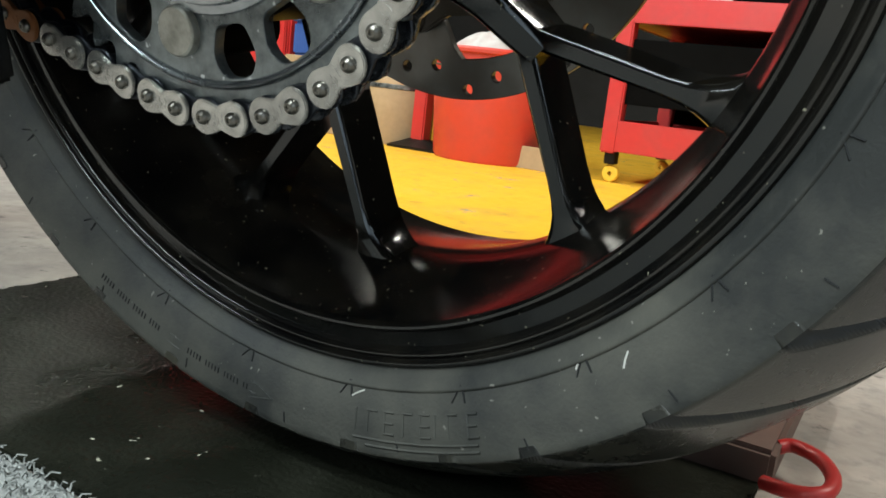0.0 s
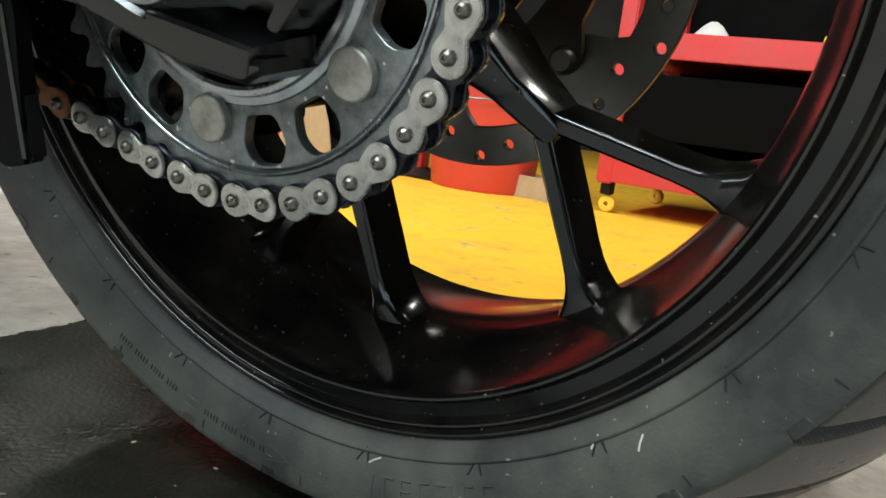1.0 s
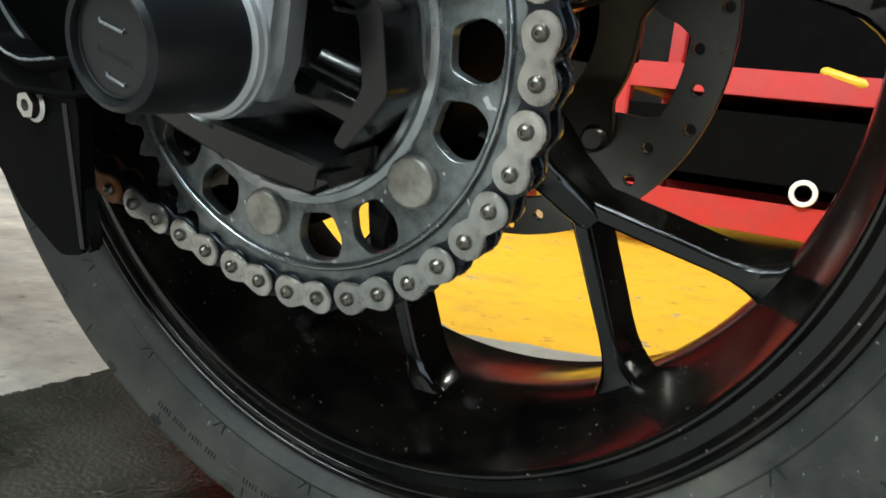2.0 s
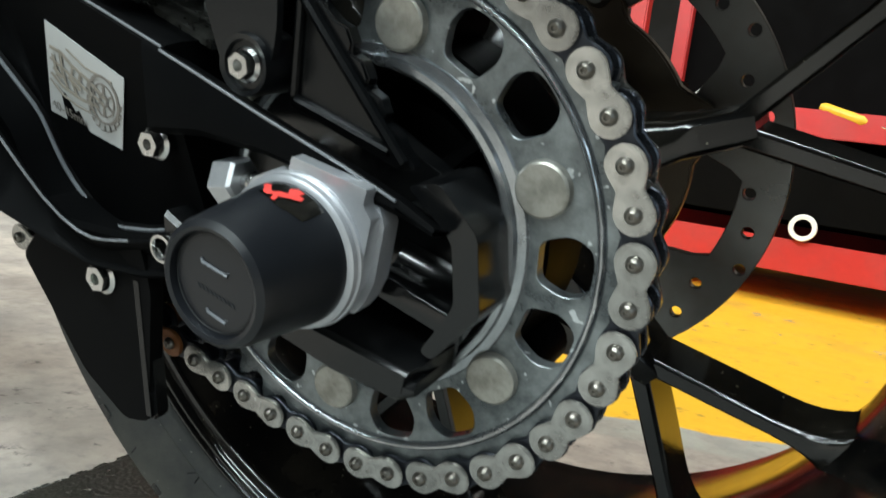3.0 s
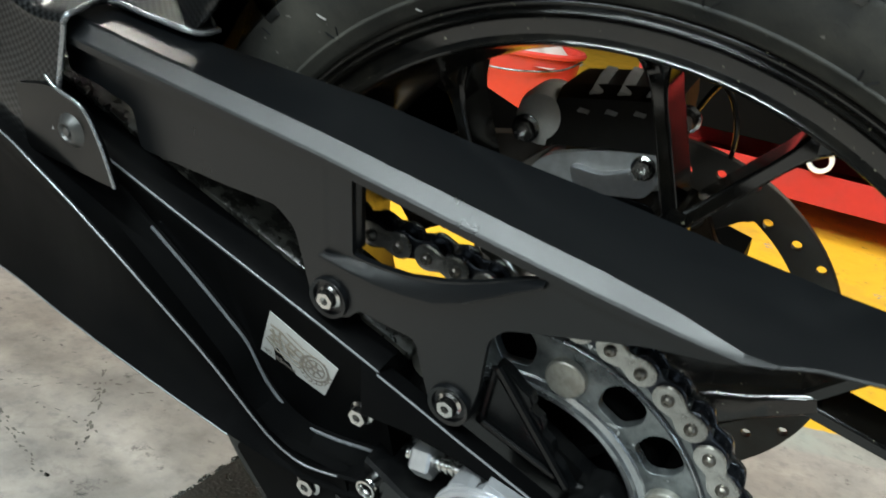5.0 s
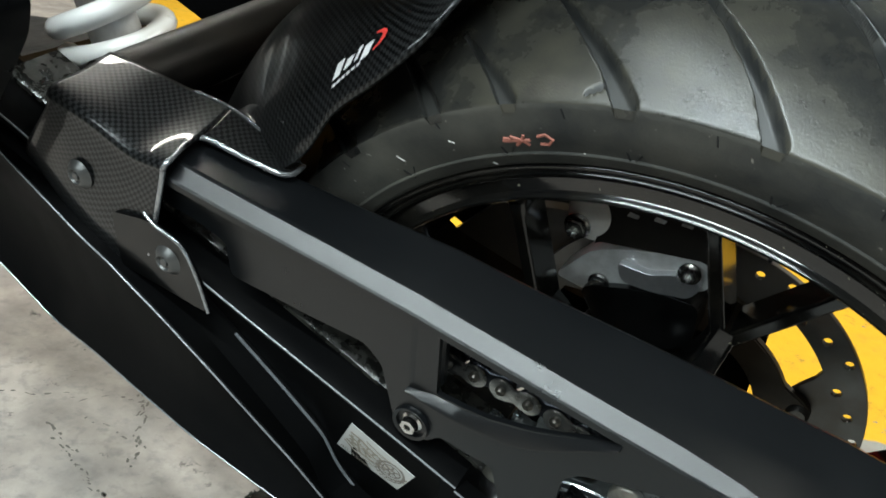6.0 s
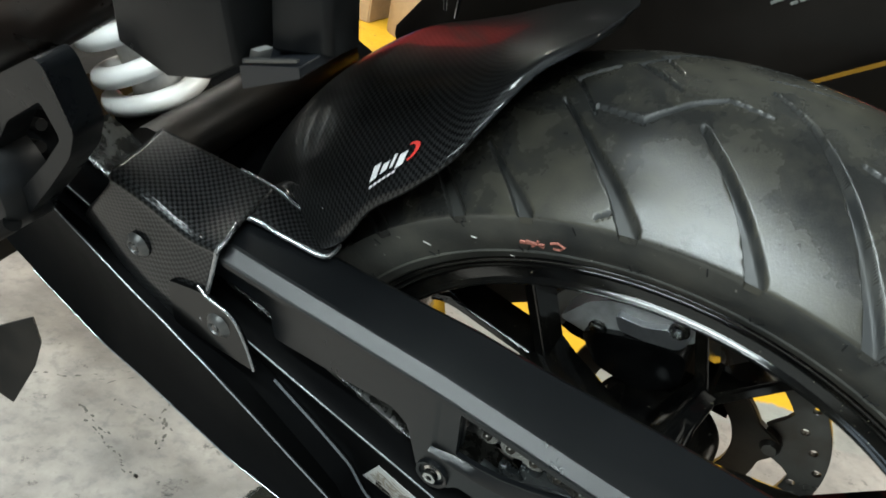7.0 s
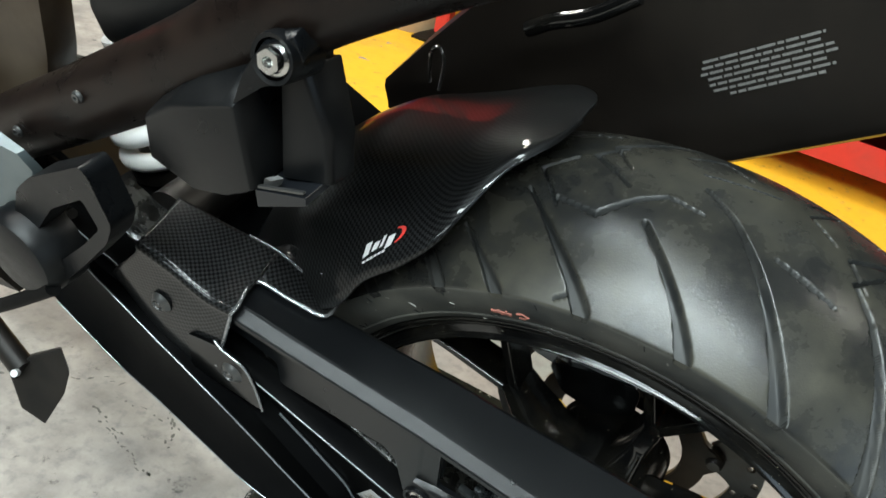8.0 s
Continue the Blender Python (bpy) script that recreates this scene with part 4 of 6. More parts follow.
# pale bars along the arm's pressed ribs: crease highlights drawn in colour
for table, y_table, x0, x1, w in ((ARM_RIB, ARM_RIB_Y, -0.226, -0.080, 0.0010), (ARM_WAIST, ARM_WAIST_Y, -0.40, -0.085, 0.0006), (ARM_BOTTOM, ARM_BOTTOM_Y, -0.50, -0.150, 0.0006)):
    line = [Vector((x0 + (x1 - x0) * i / 44, curve(y_table, x0 + (x1 - x0) * i / 44) - (0.0022 if table is ARM_RIB else 0.0), curve(table, x0 + (x1 - x0) * i / 44))) for i in range(45)]
    line = [(line[max(i - 1, 0)] + line[i] * 2 + line[min(i + 1, 44)]) / 4 for i in range(45)]
    part("crest_highlight", tube(line, w, 8), EDGE, swingarm)
part("crest_highlight", tube([(x, TOP_Y + 0.0005, curve(ARM_TOP, x) - 0.0003) for x in (-0.60, -0.45, -0.30, -0.25, -0.20, -0.15, -0.10, -0.066)], 0.0006, 8), EDGE, swingarm)

part("crest_highlight", tube([(-0.066, -0.1656, 0.3768), (-0.05, -0.1656, 0.3706), (-0.02, -0.1656, 0.3586), (0.016, -0.1656, 0.3452), (0.036, -0.1656, 0.3368)], 0.0006, 8), EDGE, swingarm)


def screw_at(parent, x, y, z, r=0.0068, h=0.006, label="bright zinc screw", material=None):
    return place(part("screw", screw_head(r, h), material or CHROME, parent, label), x, y, z, 0, random.uniform(0, 60), 0)


# warning sticker on the flank, lying on the tilted face
def flank_frame(x, z):
    """A point of the tilted flank at x and height z."""
    zt, zr, yr = curve(ARM_TOP, x), curve(ARM_RIB, x), curve(ARM_RIB_Y, x)
    t = (zt - 0.006 - z) / (zt - 0.008 - zr)
    return Vector((x, TOP_Y + 0.0008 + (yr - TOP_Y - 0.0008) * t, z))


def flank_patch(outline, lift, bm=None):
    """A thin film on the flank whose outline is given in (x, z)."""
    bm = bm or bmesh.new()
    nrm = Vector((0.0, -0.966, -0.26))
    vs = [bm.verts.new(flank_frame(x, z) + nrm * lift) for x, z in outline]
    f = bm.faces.new(vs)
    ext = bmesh.ops.extrude_face_region(bm, geom=[f])
    bmesh.ops.translate(bm, vec=nrm * 0.00025, verts=[v for v in ext["geom"] if isinstance(v, bmesh.types.BMVert)])
    return bm


ST = [(-0.1350, 0.3838), (-0.0935, 0.3637), (-0.1095, 0.3322), (-0.1540, 0.3440)]


def st(u, v):
    a = Vector(ST[0]) * (1 - u) + Vector(ST[1]) * u
    b = Vector(ST[3]) * (1 - u) + Vector(ST[2]) * u
    return tuple(a * (1 - v) + b * v)


sticker = part("sticker", flank_patch([st(0, 0), st(1, 0), st(1, 1), st(0, 1)], 0.0004), STICKER, swingarm, "silver chain-slack sticker with a line drawing of a rear wheel", smooth=False)


def stroke(points, w, bm):
    """A drawn line on the sticker through points of (u, v)."""
    for (u0, v0), (u1, v1) in zip(points, points[1:]):
        d = Vector((u1 - u0, (v1 - v0) * 1.3))
        n = Vector((-d.y, d.x)).normalized() * w / 2
        flank_patch([st(u0 + n.x, v0 + n.y / 1.3), st(u1 + n.x, v1 + n.y / 1.3), st(u1 - n.x, v1 - n.y / 1.3), st(u0 - n.x, v0 - n.y / 1.3)], 0.0008, bm)


def arc(cu, cv, ru, rv, a0, a1, n=14):
    return [(cu + ru * math.cos(radians(a0 + (a1 - a0) * i / n)), cv + rv * math.sin(radians(a0 + (a1 - a0) * i / n))) for i in range(n + 1)]


bm = bmesh.new()
stroke(arc(0.76, 0.46, 0.185, 0.295, 0, 360, 26), 0.035, bm)
stroke(arc(0.76, 0.46, 0.130, 0.205, 0, 360, 22), 0.020, bm)
stroke(arc(0.76, 0.46, 0.045, 0.075, 0, 360, 10), 0.028, bm)
for k in range(6):
    a = radians(25 + 60 * k)
    stroke([(0.76 + 0.05 * math.cos(a), 0.46 + 0.08 * math.sin(a)), (0.76 + 0.135 * math.cos(a), 0.46 + 0.21 * math.sin(a))], 0.030, bm)
for k in range(11):
    a = radians(-10 + 19 * k)
    stroke([(0.76 + 0.20 * math.cos(a), 0.46 + 0.32 * math.sin(a)), (0.76 + 0.225 * math.cos(a), 0.46 + 0.40 * math.sin(a)), (0.76 + 0.205 * math.cos(a + 0.22), 0.46 + 0.41 * math.sin(a + 0.22))], 0.014, bm)
part("drawing", bm, INK, sticker, smooth=False)
bm = bmesh.new()
for pts, w in (([(0.06, 0.24), (0.20, 0.22), (0.34, 0.28), (0.58, 0.33), (0.78, 0.43)], 0.050), ([(0.06, 0.36), (0.30, 0.40), (0.52, 0.46), (0.76, 0.50)], 0.040), ([(0.06, 0.52), (0.24, 0.60), (0.46, 0.62), (0.70, 0.58)], 0.045),
               ([(0.04, 0.60), (0.22, 0.70), (0.44, 0.73), (0.60, 0.72)], 0.030), ([(0.20, 0.22), (0.22, 0.42), (0.30, 0.60)], 0.034), ([(0.36, 0.28), (0.34, 0.46), (0.42, 0.62)], 0.028), ([(0.10, 0.30), (0.16, 0.52)], 0.040),
               ([(0.46, 0.32), (0.44, 0.46)], 0.030), ([(0.56, 0.34), (0.60, 0.48), (0.58, 0.62)], 0.026), ([(0.28, 0.14), (0.52, 0.20), (0.86, 0.16)], 0.030), ([(0.30, 0.44), (0.46, 0.52)], 0.060), ([(0.10, 0.44), (0.22, 0.50)], 0.055)):
    stroke(pts, w, bm)
part("drawing", bm, SKETCH, sticker, "brownish drawing lines", smooth=False)
caption = bpy.data.curves.new("caption", "FONT")
caption.body, caption.size, caption.extrude = "40-45mm", 0.0062, 0.00004
shape = new("caption_shape", caption)
flat = bpy.data.meshes.new_from_object(shape.evaluated_get(bpy.context.evaluated_depsgraph_get()))
bpy.data.objects.remove(shape)
flat.materials.clear()
flat.materials.append(INK)
ob = part("caption", flat, INK, sticker)
p0, px, py = (flank_frame(*st(u, v)) for u, v in ((0.05, 0.93), (0.5, 0.93), (0.05, 0.5)))
ex = (px - p0).normalized()
ez = ex.cross(py - p0).normalized()
ey = ez.cross(ex)
ob.matrix_basis = Matrix.Translation(p0 + ez * 0.0009) @ Matrix((ex, ey, ez)).transposed().to_4x4()

# lower stay with its screw, below the fork
stay = part("chain_fin", plate(rounded([(-0.163, 0.280), (-0.145, 0.300), (-0.085, 0.300), (-0.081, 0.280), (-0.0895, 0.217), (-0.105, 0.214), (-0.129, 0.231)], 0.004), -0.1668, -0.1600, bevel=0.0015), SATIN, swingarm, "black plastic chain fin")
part("fin_edge", loft([[(x, -0.1600, z), (x + 0.011, -0.1600, z + 0.003), (x + 0.011, -0.1545, z + 0.003), (x, -0.1540, z)] for x, z in ((-0.164, 0.279), (-0.131, 0.2305), (-0.107, 0.2135))]), FINEDGE, stay)
part("fin_rear", box(-0.0925, -0.0855, -0.1672, -0.1575, 0.218, 0.285, 0.002), PLASTIC, stay)
screw_at(stay, -0.1085, -0.1668, 0.281, 0.0058, 0.005)
place(part("threaded_hole", lathe([(0.0056, 0.0), (0.0058, -0.0012), (0.0046, -0.0014), (0.0042, 0.0), (0.0046, 0.0009), (0.0042, 0.0018), (0.0046, 0.0027), (0.0042, 0.0036), (0.0040, 0.008)], 28, centre=(0, 0)), CHROME, swingarm, "bright open threaded hole"), -0.0690, -0.1690, 0.3015)

# axle, its block and cap -------------------------------------------------
axle_block = part("axle_block", plate(rounded([(-0.0010, 0.3475), (0.0290, 0.3407), (0.0275, 0.3352), (0.0306, 0.3306), (0.0252, 0.3062), (0.0204, 0.3014), (0.0184, 0.2952), (-0.014, 0.2960), (-0.022, 0.310), (-0.0200, 0.3290), (-0.0130, 0.3350), (-0.0090, 0.3358), (-0.0030, 0.3420)], 0.0008, 2), -0.1715, -0.1655, bevel=0.0006), BLOCK, motorcycle, "bare aluminium chain adjuster block")
part("block_ear", loft([[(x, y, z) for y, z in ((-0.1715, z0), (-0.1715, z1), (-0.150, z1 + 0.001), (-0.150, z0))] for x, z0, z1 in ((-0.0205, 0.3285, 0.3352), (-0.0180, 0.3270, 0.3380), (-0.0108, 0.3270, 0.3412), (-0.0070, 0.3270, 0.3400))]), BLOCK, axle_block, angle=25)
part("backing_plate", plate(rounded([(0.000, 0.3350), (0.0298, 0.3338), (0.0318, 0.3275), (0.0279, 0.3072), (0.0240, 0.2992), (0.0197, 0.2940), (-0.014, 0.2950), (-0.020, 0.330)], 0.0008, 2), -0.1656, -0.1570, bevel=0.0006), BLOCK, axle_block)
part("washer", lathe([(0.010, -0.1768), (0.0255, -0.1768), (0.0270, -0.1758), (0.0274, -0.1742), (0.0266, -0.1735), (0.0278, -0.1728), (0.0280, -0.1716), (0.010, -0.1716)], 72), BLOCK, axle_block)
cap = part("axle_slider", lathe([(0.0001, -0.2095), (0.0158, -0.2095), (0.0162, -0.2080), (0.0168, -0.2080), (0.0172, -0.2118), (0.0186, -0.2124), (0.0206, -0.2108), (0.0214, -0.2080), (0.0248, -0.1800), (0.0250, -0.1765), (0.010, -0.1765)], 72), CAP, motorcycle, "matt black plastic axle slider with a stepped cap")
bm = bmesh.new()
for x0, z0, x1, z1 in ((-0.0050, 0.3212, 0.0053, 0.3184), (-0.0042, 0.3050, 0.0034, 0.3026)):
    tube([(x0, -0.2096, z0 + 0.0012), (x0 + 0.0004, -0.2099, z0), (x1, -0.2099, z1), (x1 + 0.0002, -0.2096, z1 + 0.0012)], 0.00055, 6, bm=bm)
part("moulded_dash", bm, EDGE, cap)
part("cap_groove", lathe([(0.0152, -0.2096), (0.0158, -0.2090), (0.0164, -0.2096)], 64), RUBBERDARK, cap)
bm = bmesh.new()
for i in range(9):
    tube([(-0.0075 + i * 0.0017, -0.2096, 0.3140 - i * 0.0005), (-0.0065 + i * 0.0017, -0.2096, 0.3122 - i * 0.0005)], 0.0003, 5, bm=bm)
part("moulded_bar", bm, RUBBERDARK, cap)


def cap_patch(points, lift, bm):
    """A flat printed shape on the cap's round flank: points of (degrees, y)."""
    vs = []
    for a, y in points:
        r = float(np.interp(y, [-0.208, -0.180], [0.0214, 0.0248])) + lift
        vs.append(bm.verts.new((r * math.cos(radians(a)), y, AXLE + r * math.sin(radians(a)))))
    bm.faces.new(vs)
    return bm


bm = bmesh.new()
for k in range(8):
    a0, a1 = 46 + 6 * k, 52 + 6 * k
    cap_patch([(a0, -0.1915 + 0.003 * abs(k - 3.5) / 3.5), (a1, -0.1915 + 0.003 * abs(k - 2.5) / 3.5), (a1, -0.1782), (a0, -0.1782)], 0.0003, bm)
part("print_ground", bm, GLOSS, cap, "gloss black printed patch", smooth=False)
bm = bmesh.new()
ring = [(98, -0.1826), (93, -0.1850), (88, -0.1880), (83, -0.1886), (79, -0.1872), (74, -0.1874), (68, -0.1856), (61, -0.1834)]
inner = [(97, -0.1812), (91, -0.1822), (86, -0.1852), (82, -0.1862), (79, -0.1846), (74, -0.1840), (68, -0.1822), (62, -0.1812)]
for (p0, p1), (q0, q1) in zip(zip(ring, ring[1:]), zip(inner, inner[1:])):
    cap_patch([p0, p1, q1, q0], 0.0006, bm)
cap_patch([(80, -0.1870), (76, -0.1904), (73, -0.1898), (75, -0.1868)], 0.0006, bm)
cap_patch([(72, -0.1842), (76, -0.1812), (72, -0.1792), (66, -0.1790), (66, -0.1824)], 0.0006, bm)
part("red_mark", bm, REDMARK, cap, "red printed shape", smooth=False)
adj = part("adjuster_bolt", tube([(-0.0505, -0.158, 0.3288), (-0.016, -0.158, 0.3335)], 0.0034, 14), CHROME, motorcycle, "bright chain adjuster bolt with its lock nut")
d = Vector((0.059, 0, 0.008)).normalized()
for x0, x1, r in ((-0.0455, -0.0340, 0.0098), (-0.031, -0.0295, 0.0042), (-0.0275, -0.026, 0.0042), (-0.024, -0.0225, 0.0042), (-0.0205, -0.019, 0.0042)):
    p0, p1 = (Vector((-0.075, -0.158, 0.3255)) + d * (x + 0.075) for x in (x0, x1))
    part("lock_nut" if r > 0.005 else "thread", tube([p0, p0 + (p1 - p0) * 0.12, p1 - (p1 - p0) * 0.12, p1], lambda t, r=r: r * (0.86 if t in (0.0, 1.0) else 1.0), 6 if r > 0.005 else 14), ALU if r > 0.005 else CHROME, adj)
place(part("adjuster_screw", screw_head(0.0052, 0.006), CHROME, swingarm), -0.080, -0.157, 0.340)

# toothed chain guide fin between the arm and the sprocket
fin_pts = [(-0.011, 0.3995), (-0.005, 0.3965), (0.002, 0.3900), (0.0065, 0.3880), (0.0085, 0.3830), (0.0075, 0.3800), (0.0125, 0.3775), (0.0150, 0.3720), (0.0140, 0.3690), (0.0195, 0.3660), (0.0215, 0.3610), (0.0205, 0.3580), (0.0260, 0.3550), (0.0285, 0.3500), (0.0340, 0.3435), (0.026, 0.343), (-0.020, 0.3600), (-0.0165, 0.372)]
guide = part("chain_guide_fin", plate(fin_pts, -0.1505, -0.1440, bevel=0.0008), PLASTIC, motorcycle, "black plastic toothed chain guide")
part("guide_rib", tube([(-0.0105, -0.1515, 0.3975), (0.0300, -0.1515, 0.3455)], 0.0022, 8), PLASTIC, guide)
part("guide_rib", tube([(-0.0150, -0.1515, 0.3625), (0.0240, -0.1515, 0.3490)], 0.0018, 8), PLASTIC, guide)
part("guide_rib", tube([(-0.0115, -0.1515, 0.3970), (-0.0160, -0.1515, 0.3640)], 0.0018, 8), PLASTIC, guide)

# chain guard -------------------------------------------------------------


GUARD_Z = [(-0.30, 0.5130), (-0.262, 0.5075), (-0.22, 0.5005), (-0.17, 0.4930), (-0.12, 0.4845), (-0.07, 0.4765), (-0.02, 0.4675), (0.03, 0.4595), (0.0627, 0.4548), (0.087, 0.4525), (0.098, 0.4540), (0.110, 0.4572), (0.140, 0.4610), (0.19, 0.467)]
GUARD_TOP = [(-0.3, 0.5188), (-0.262, 0.5133), (-0.22, 0.5063), (-0.17, 0.4988), (-0.12, 0.4903), (-0.07, 0.4823), (-0.02, 0.4733), (0.03, 0.4653), (0.0627, 0.4593), (0.087, 0.4546), (0.098, 0.455), (0.11, 0.458), (0.14, 0.4618), (0.19, 0.4678)]
GUARD_OUT = [(-0.262, -0.1680), (-0.17, -0.1660), (-0.12, -0.1630), (0.09, -0.1625), (0.11, -0.1595), (0.19, -0.1595)]
GUARD_BACK = [(-0.30, 0.5150), (-0.262, 0.5110), (-0.19, 0.5020), (-0.145, 0.4975), (-0.10, 0.4935), (-0.0586, 0.4860), (0.0085, 0.4775), (0.0305, 0.4745), (0.0686, 0.4680), (0.1028, 0.4630), (0.14, 0.4645), (0.19, 0.4695)]


def guard_z(x):
    return curve(GUARD_Z, x)


def guard_section(x):
    """Cross-section of the guard's cover at x: outer wall, chamfer, top, inner edge, and back along the inside."""
    z, top_z, back_z = curve(GUARD_Z, x), curve(GUARD_TOP, x), curve(GUARD_BACK, x)
    k = min(1.0, max(0.12, (top_z - z) / 0.0055))
    drop = 0.005 * k
    yo = curve(GUARD_OUT, x)
    top_y = yo + 0.0090 * k
    back_y = -0.1175 + 0.05 * (x + 0.1) + (0.0 if x < 0.1 else -0.28 * (x - 0.1))
    back_y = max(back_y, top_y + 0.002)
    pts = [(yo, z - drop), (yo, z - 0.0012), (yo + 0.0009, z), (top_y - 0.001, top_z - 0.0004), (top_y + 0.001, top_z + 0.0002), (back_y - 0.003, back_z - 0.0002), (back_y, back_z - 0.002), (back_y, back_z - 0.010),
           (back_y - 0.0022, back_z - 0.010), (back_y - 0.0026, back_z - 0.0035), (top_y + 0.001, top_z - 0.0026), (yo + 0.0026, z - 0.002), (yo + 0.0026, z - drop)]
    return [(x, y, zz) for y, zz in pts]


chain_guard = part("chain_guard", loft([guard_section(x) for x in [-0.262, -0.24, -0.20, -0.15, -0.10, -0.05, 0.0, 0.03, 0.05, 0.062, 0.075, 0.087, 0.098, 0.105, 0.112, 0.125, 0.14, 0.16, 0.175, 0.186]]), GUARD, motorcycle, "matt black plastic chain guard with a chamfered edge and a window", angle=12)
side = [(-0.262, guard_z(-0.262) - 0.004), (-0.262, 0.4830), (-0.240, 0.4795), (-0.2180, 0.4725), (-0.2165, 0.4520), (-0.208, 0.4510), (-0.190, 0.4500), (-0.161, 0.4480), (-0.128, 0.4470), (-0.117, 0.4380), (-0.112, 0.4190), (-0.1085, 0.4050), (-0.0985, 0.3965), (-0.0870, 0.3985), (-0.0800, 0.4060), (-0.0640, 0.4035),
        (-0.0490, 0.4025), (-0.0440, 0.3850), (-0.0385, 0.3680), (-0.0300, 0.3640), (-0.0190, 0.3690), (-0.0145, 0.3880), (-0.0125, 0.4170), (-0.0050, 0.4260), (0.0210, 0.4335), (0.0540, 0.4430), (0.0800, 0.4470), (0.088, guard_z(0.088) - 0.003), (0.0, guard_z(0) - 0.004), (-0.1, guard_z(-0.1) - 0.004), (-0.2, guard_z(-0.2) - 0.004)]
window = [(-0.0842, 0.4745), (-0.072, 0.4728), (-0.034, 0.4662), (0.004, 0.4592), (0.0085, 0.4572), (-0.0010, 0.4528), (-0.0172, 0.4452), (-0.0325, 0.4396), (-0.0544, 0.4347), (-0.0688, 0.4341), (-0.0838, 0.4349)]
part("side_panel", plate(rounded(side, 0.0035, 2), -0.1610, -0.1578, holes=[rounded(window, 0.002, 2)], bevel=0.0007, segments=2), GUARD, chain_guard)
# sloping lip under the window
part("window_lip", loft([[(x, -0.1602, z1), (x, -0.1650, z0 + 0.0010), (x, -0.1653, z0), (x, -0.1585, z0 - 0.0035), (x, -0.1585, z1)] for x, z0, z1 in
     ((-0.1000, 0.4305, 0.4318), (-0.0845, 0.4284, 0.4348), (-0.0690, 0.4266, 0.4341), (-0.0544, 0.4268, 0.4347), (-0.0380, 0.4286, 0.4383), (-0.0250, 0.4340, 0.4425), (-0.0120, 0.4417, 0.4478), (-0.0010, 0.4490, 0.4530), (0.0105, 0.4553, 0.4572))]), GUARD, chain_guard)
part("window_cheek", loft([[(-0.1000 + 0.0158 * k, -0.1612 + 0.0078 * k ** 3, z0), (-0.1000 + 0.0158 * k, -0.1612 + 0.0078 * k ** 3, z1)] for k, z0, z1 in ((0.0, 0.4318, 0.4795), (0.35, 0.4326, 0.4786), (0.6, 0.4334, 0.4780), (0.8, 0.4341, 0.4776), (1.0, 0.4348, 0.4772))] + [[(-0.0842, -0.1500, 0.4348), (-0.0842, -0.1500, 0.4772)], [(-0.1000, -0.1580, 0.4318), (-0.1000, -0.1580, 0.4795)]], closed=False, caps=False), GUARD, chain_guard)
for x, z in ((-0.0967, 0.4072), (-0.0282, 0.3742)):
    cup = part("screw_boss", lathe([(0.0001, -0.1605), (0.0082, -0.1605), (0.0088, -0.1630), (0.0106, -0.1636), (0.0112, -0.1600), (0.0112, -0.1450), (0.0001, -0.1450)], 40, centre=(x, z)), GUARD, chain_guard)
    screw_at(cup, x, -0.1605, z, 0.0047, 0.0056)

# dirty inner run behind the guard: chain slider on the arm's upper side
part("chain_slider", loft([[(x, y, z) for y, z in ((-0.146, z0), (-0.146, z0 + 0.003), (-0.143, z0 + 0.005), (-0.110, z0 + 0.006), (-0.110, z0))] for x, z0 in ((-0.40, 0.513), (-0.30, 0.472), (-0.20, 0.432), (-0.11, 0.396), (-0.06, 0.376))]), GREASE, swingarm, "greasy chain slider")

# carbon hugger ---------------------------------------------------------------


def skin(name, rows, parent, label, thick=0.0022, unit=0.001):
    """A lacquered shell through a grid of points, with a woven-cloth UV in metres."""
    me = bpy.data.meshes.new(name)
    nu_, nv_ = len(rows), len(rows[0])
    vs = [tuple(p) for r in rows for p in r]
    fs = [(i * nv_ + j, i * nv_ + j + 1, (i + 1) * nv_ + j + 1, (i + 1) * nv_ + j) for i in range(nu_ - 1) for j in range(nv_ - 1)]
    me.from_pydata(vs, [], fs)
    uvl = me.uv_layers.new(name="weave")
    du = [0.0]
    for i in range(1, nu_):
        du.append(du[-1] + (Vector(rows[i][nv_ // 2]) - Vector(rows[i - 1][nv_ // 2])).length)
    dv = [0.0]
    for j in range(1, nv_):
        dv.append(dv[-1] + (Vector(rows[nu_ // 2][j]) - Vector(rows[nu_ // 2][j - 1])).length)
    for poly in me.polygons:
        for li in poly.loop_indices:
            v = me.loops[li].vertex_index
            uvl.data[li].uv = (du[v // nv_], dv[v % nv_])
    me.materials.append(CARBON)
    me.shade_smooth()
    ob = part(name, me, CARBON, parent, label)
    mod = ob.modifiers.new("shell", "SOLIDIFY")
    mod.thickness, mod.offset = thick, 0
    return ob


def grid_through(rows, nu_, nv_):
    """A smooth grid through a coarse one."""
    cols = [spline(r, nv_) for r in rows]
    out = []
    for j in range(len(cols[0])):
        out.append(spline([c[j] for c in cols], nu_))
    return [[out[j][i] for j in range(len(out))] for i in range(len(out[0]))]


def fender_point(a, y):
    """Over the tyre: a degrees round the axle, y across."""
    u = min(1.0, max(0.0, (a - 121) / 16))
    r0 = 0.343 + 0.020 * u * u * (3 - 2 * u)
    r = r0 - (r0 - 0.291) * (abs(y) / 0.124) ** 2.6
    return Vector((r * math.cos(radians(a)), y, AXLE + r * math.sin(radians(a))))


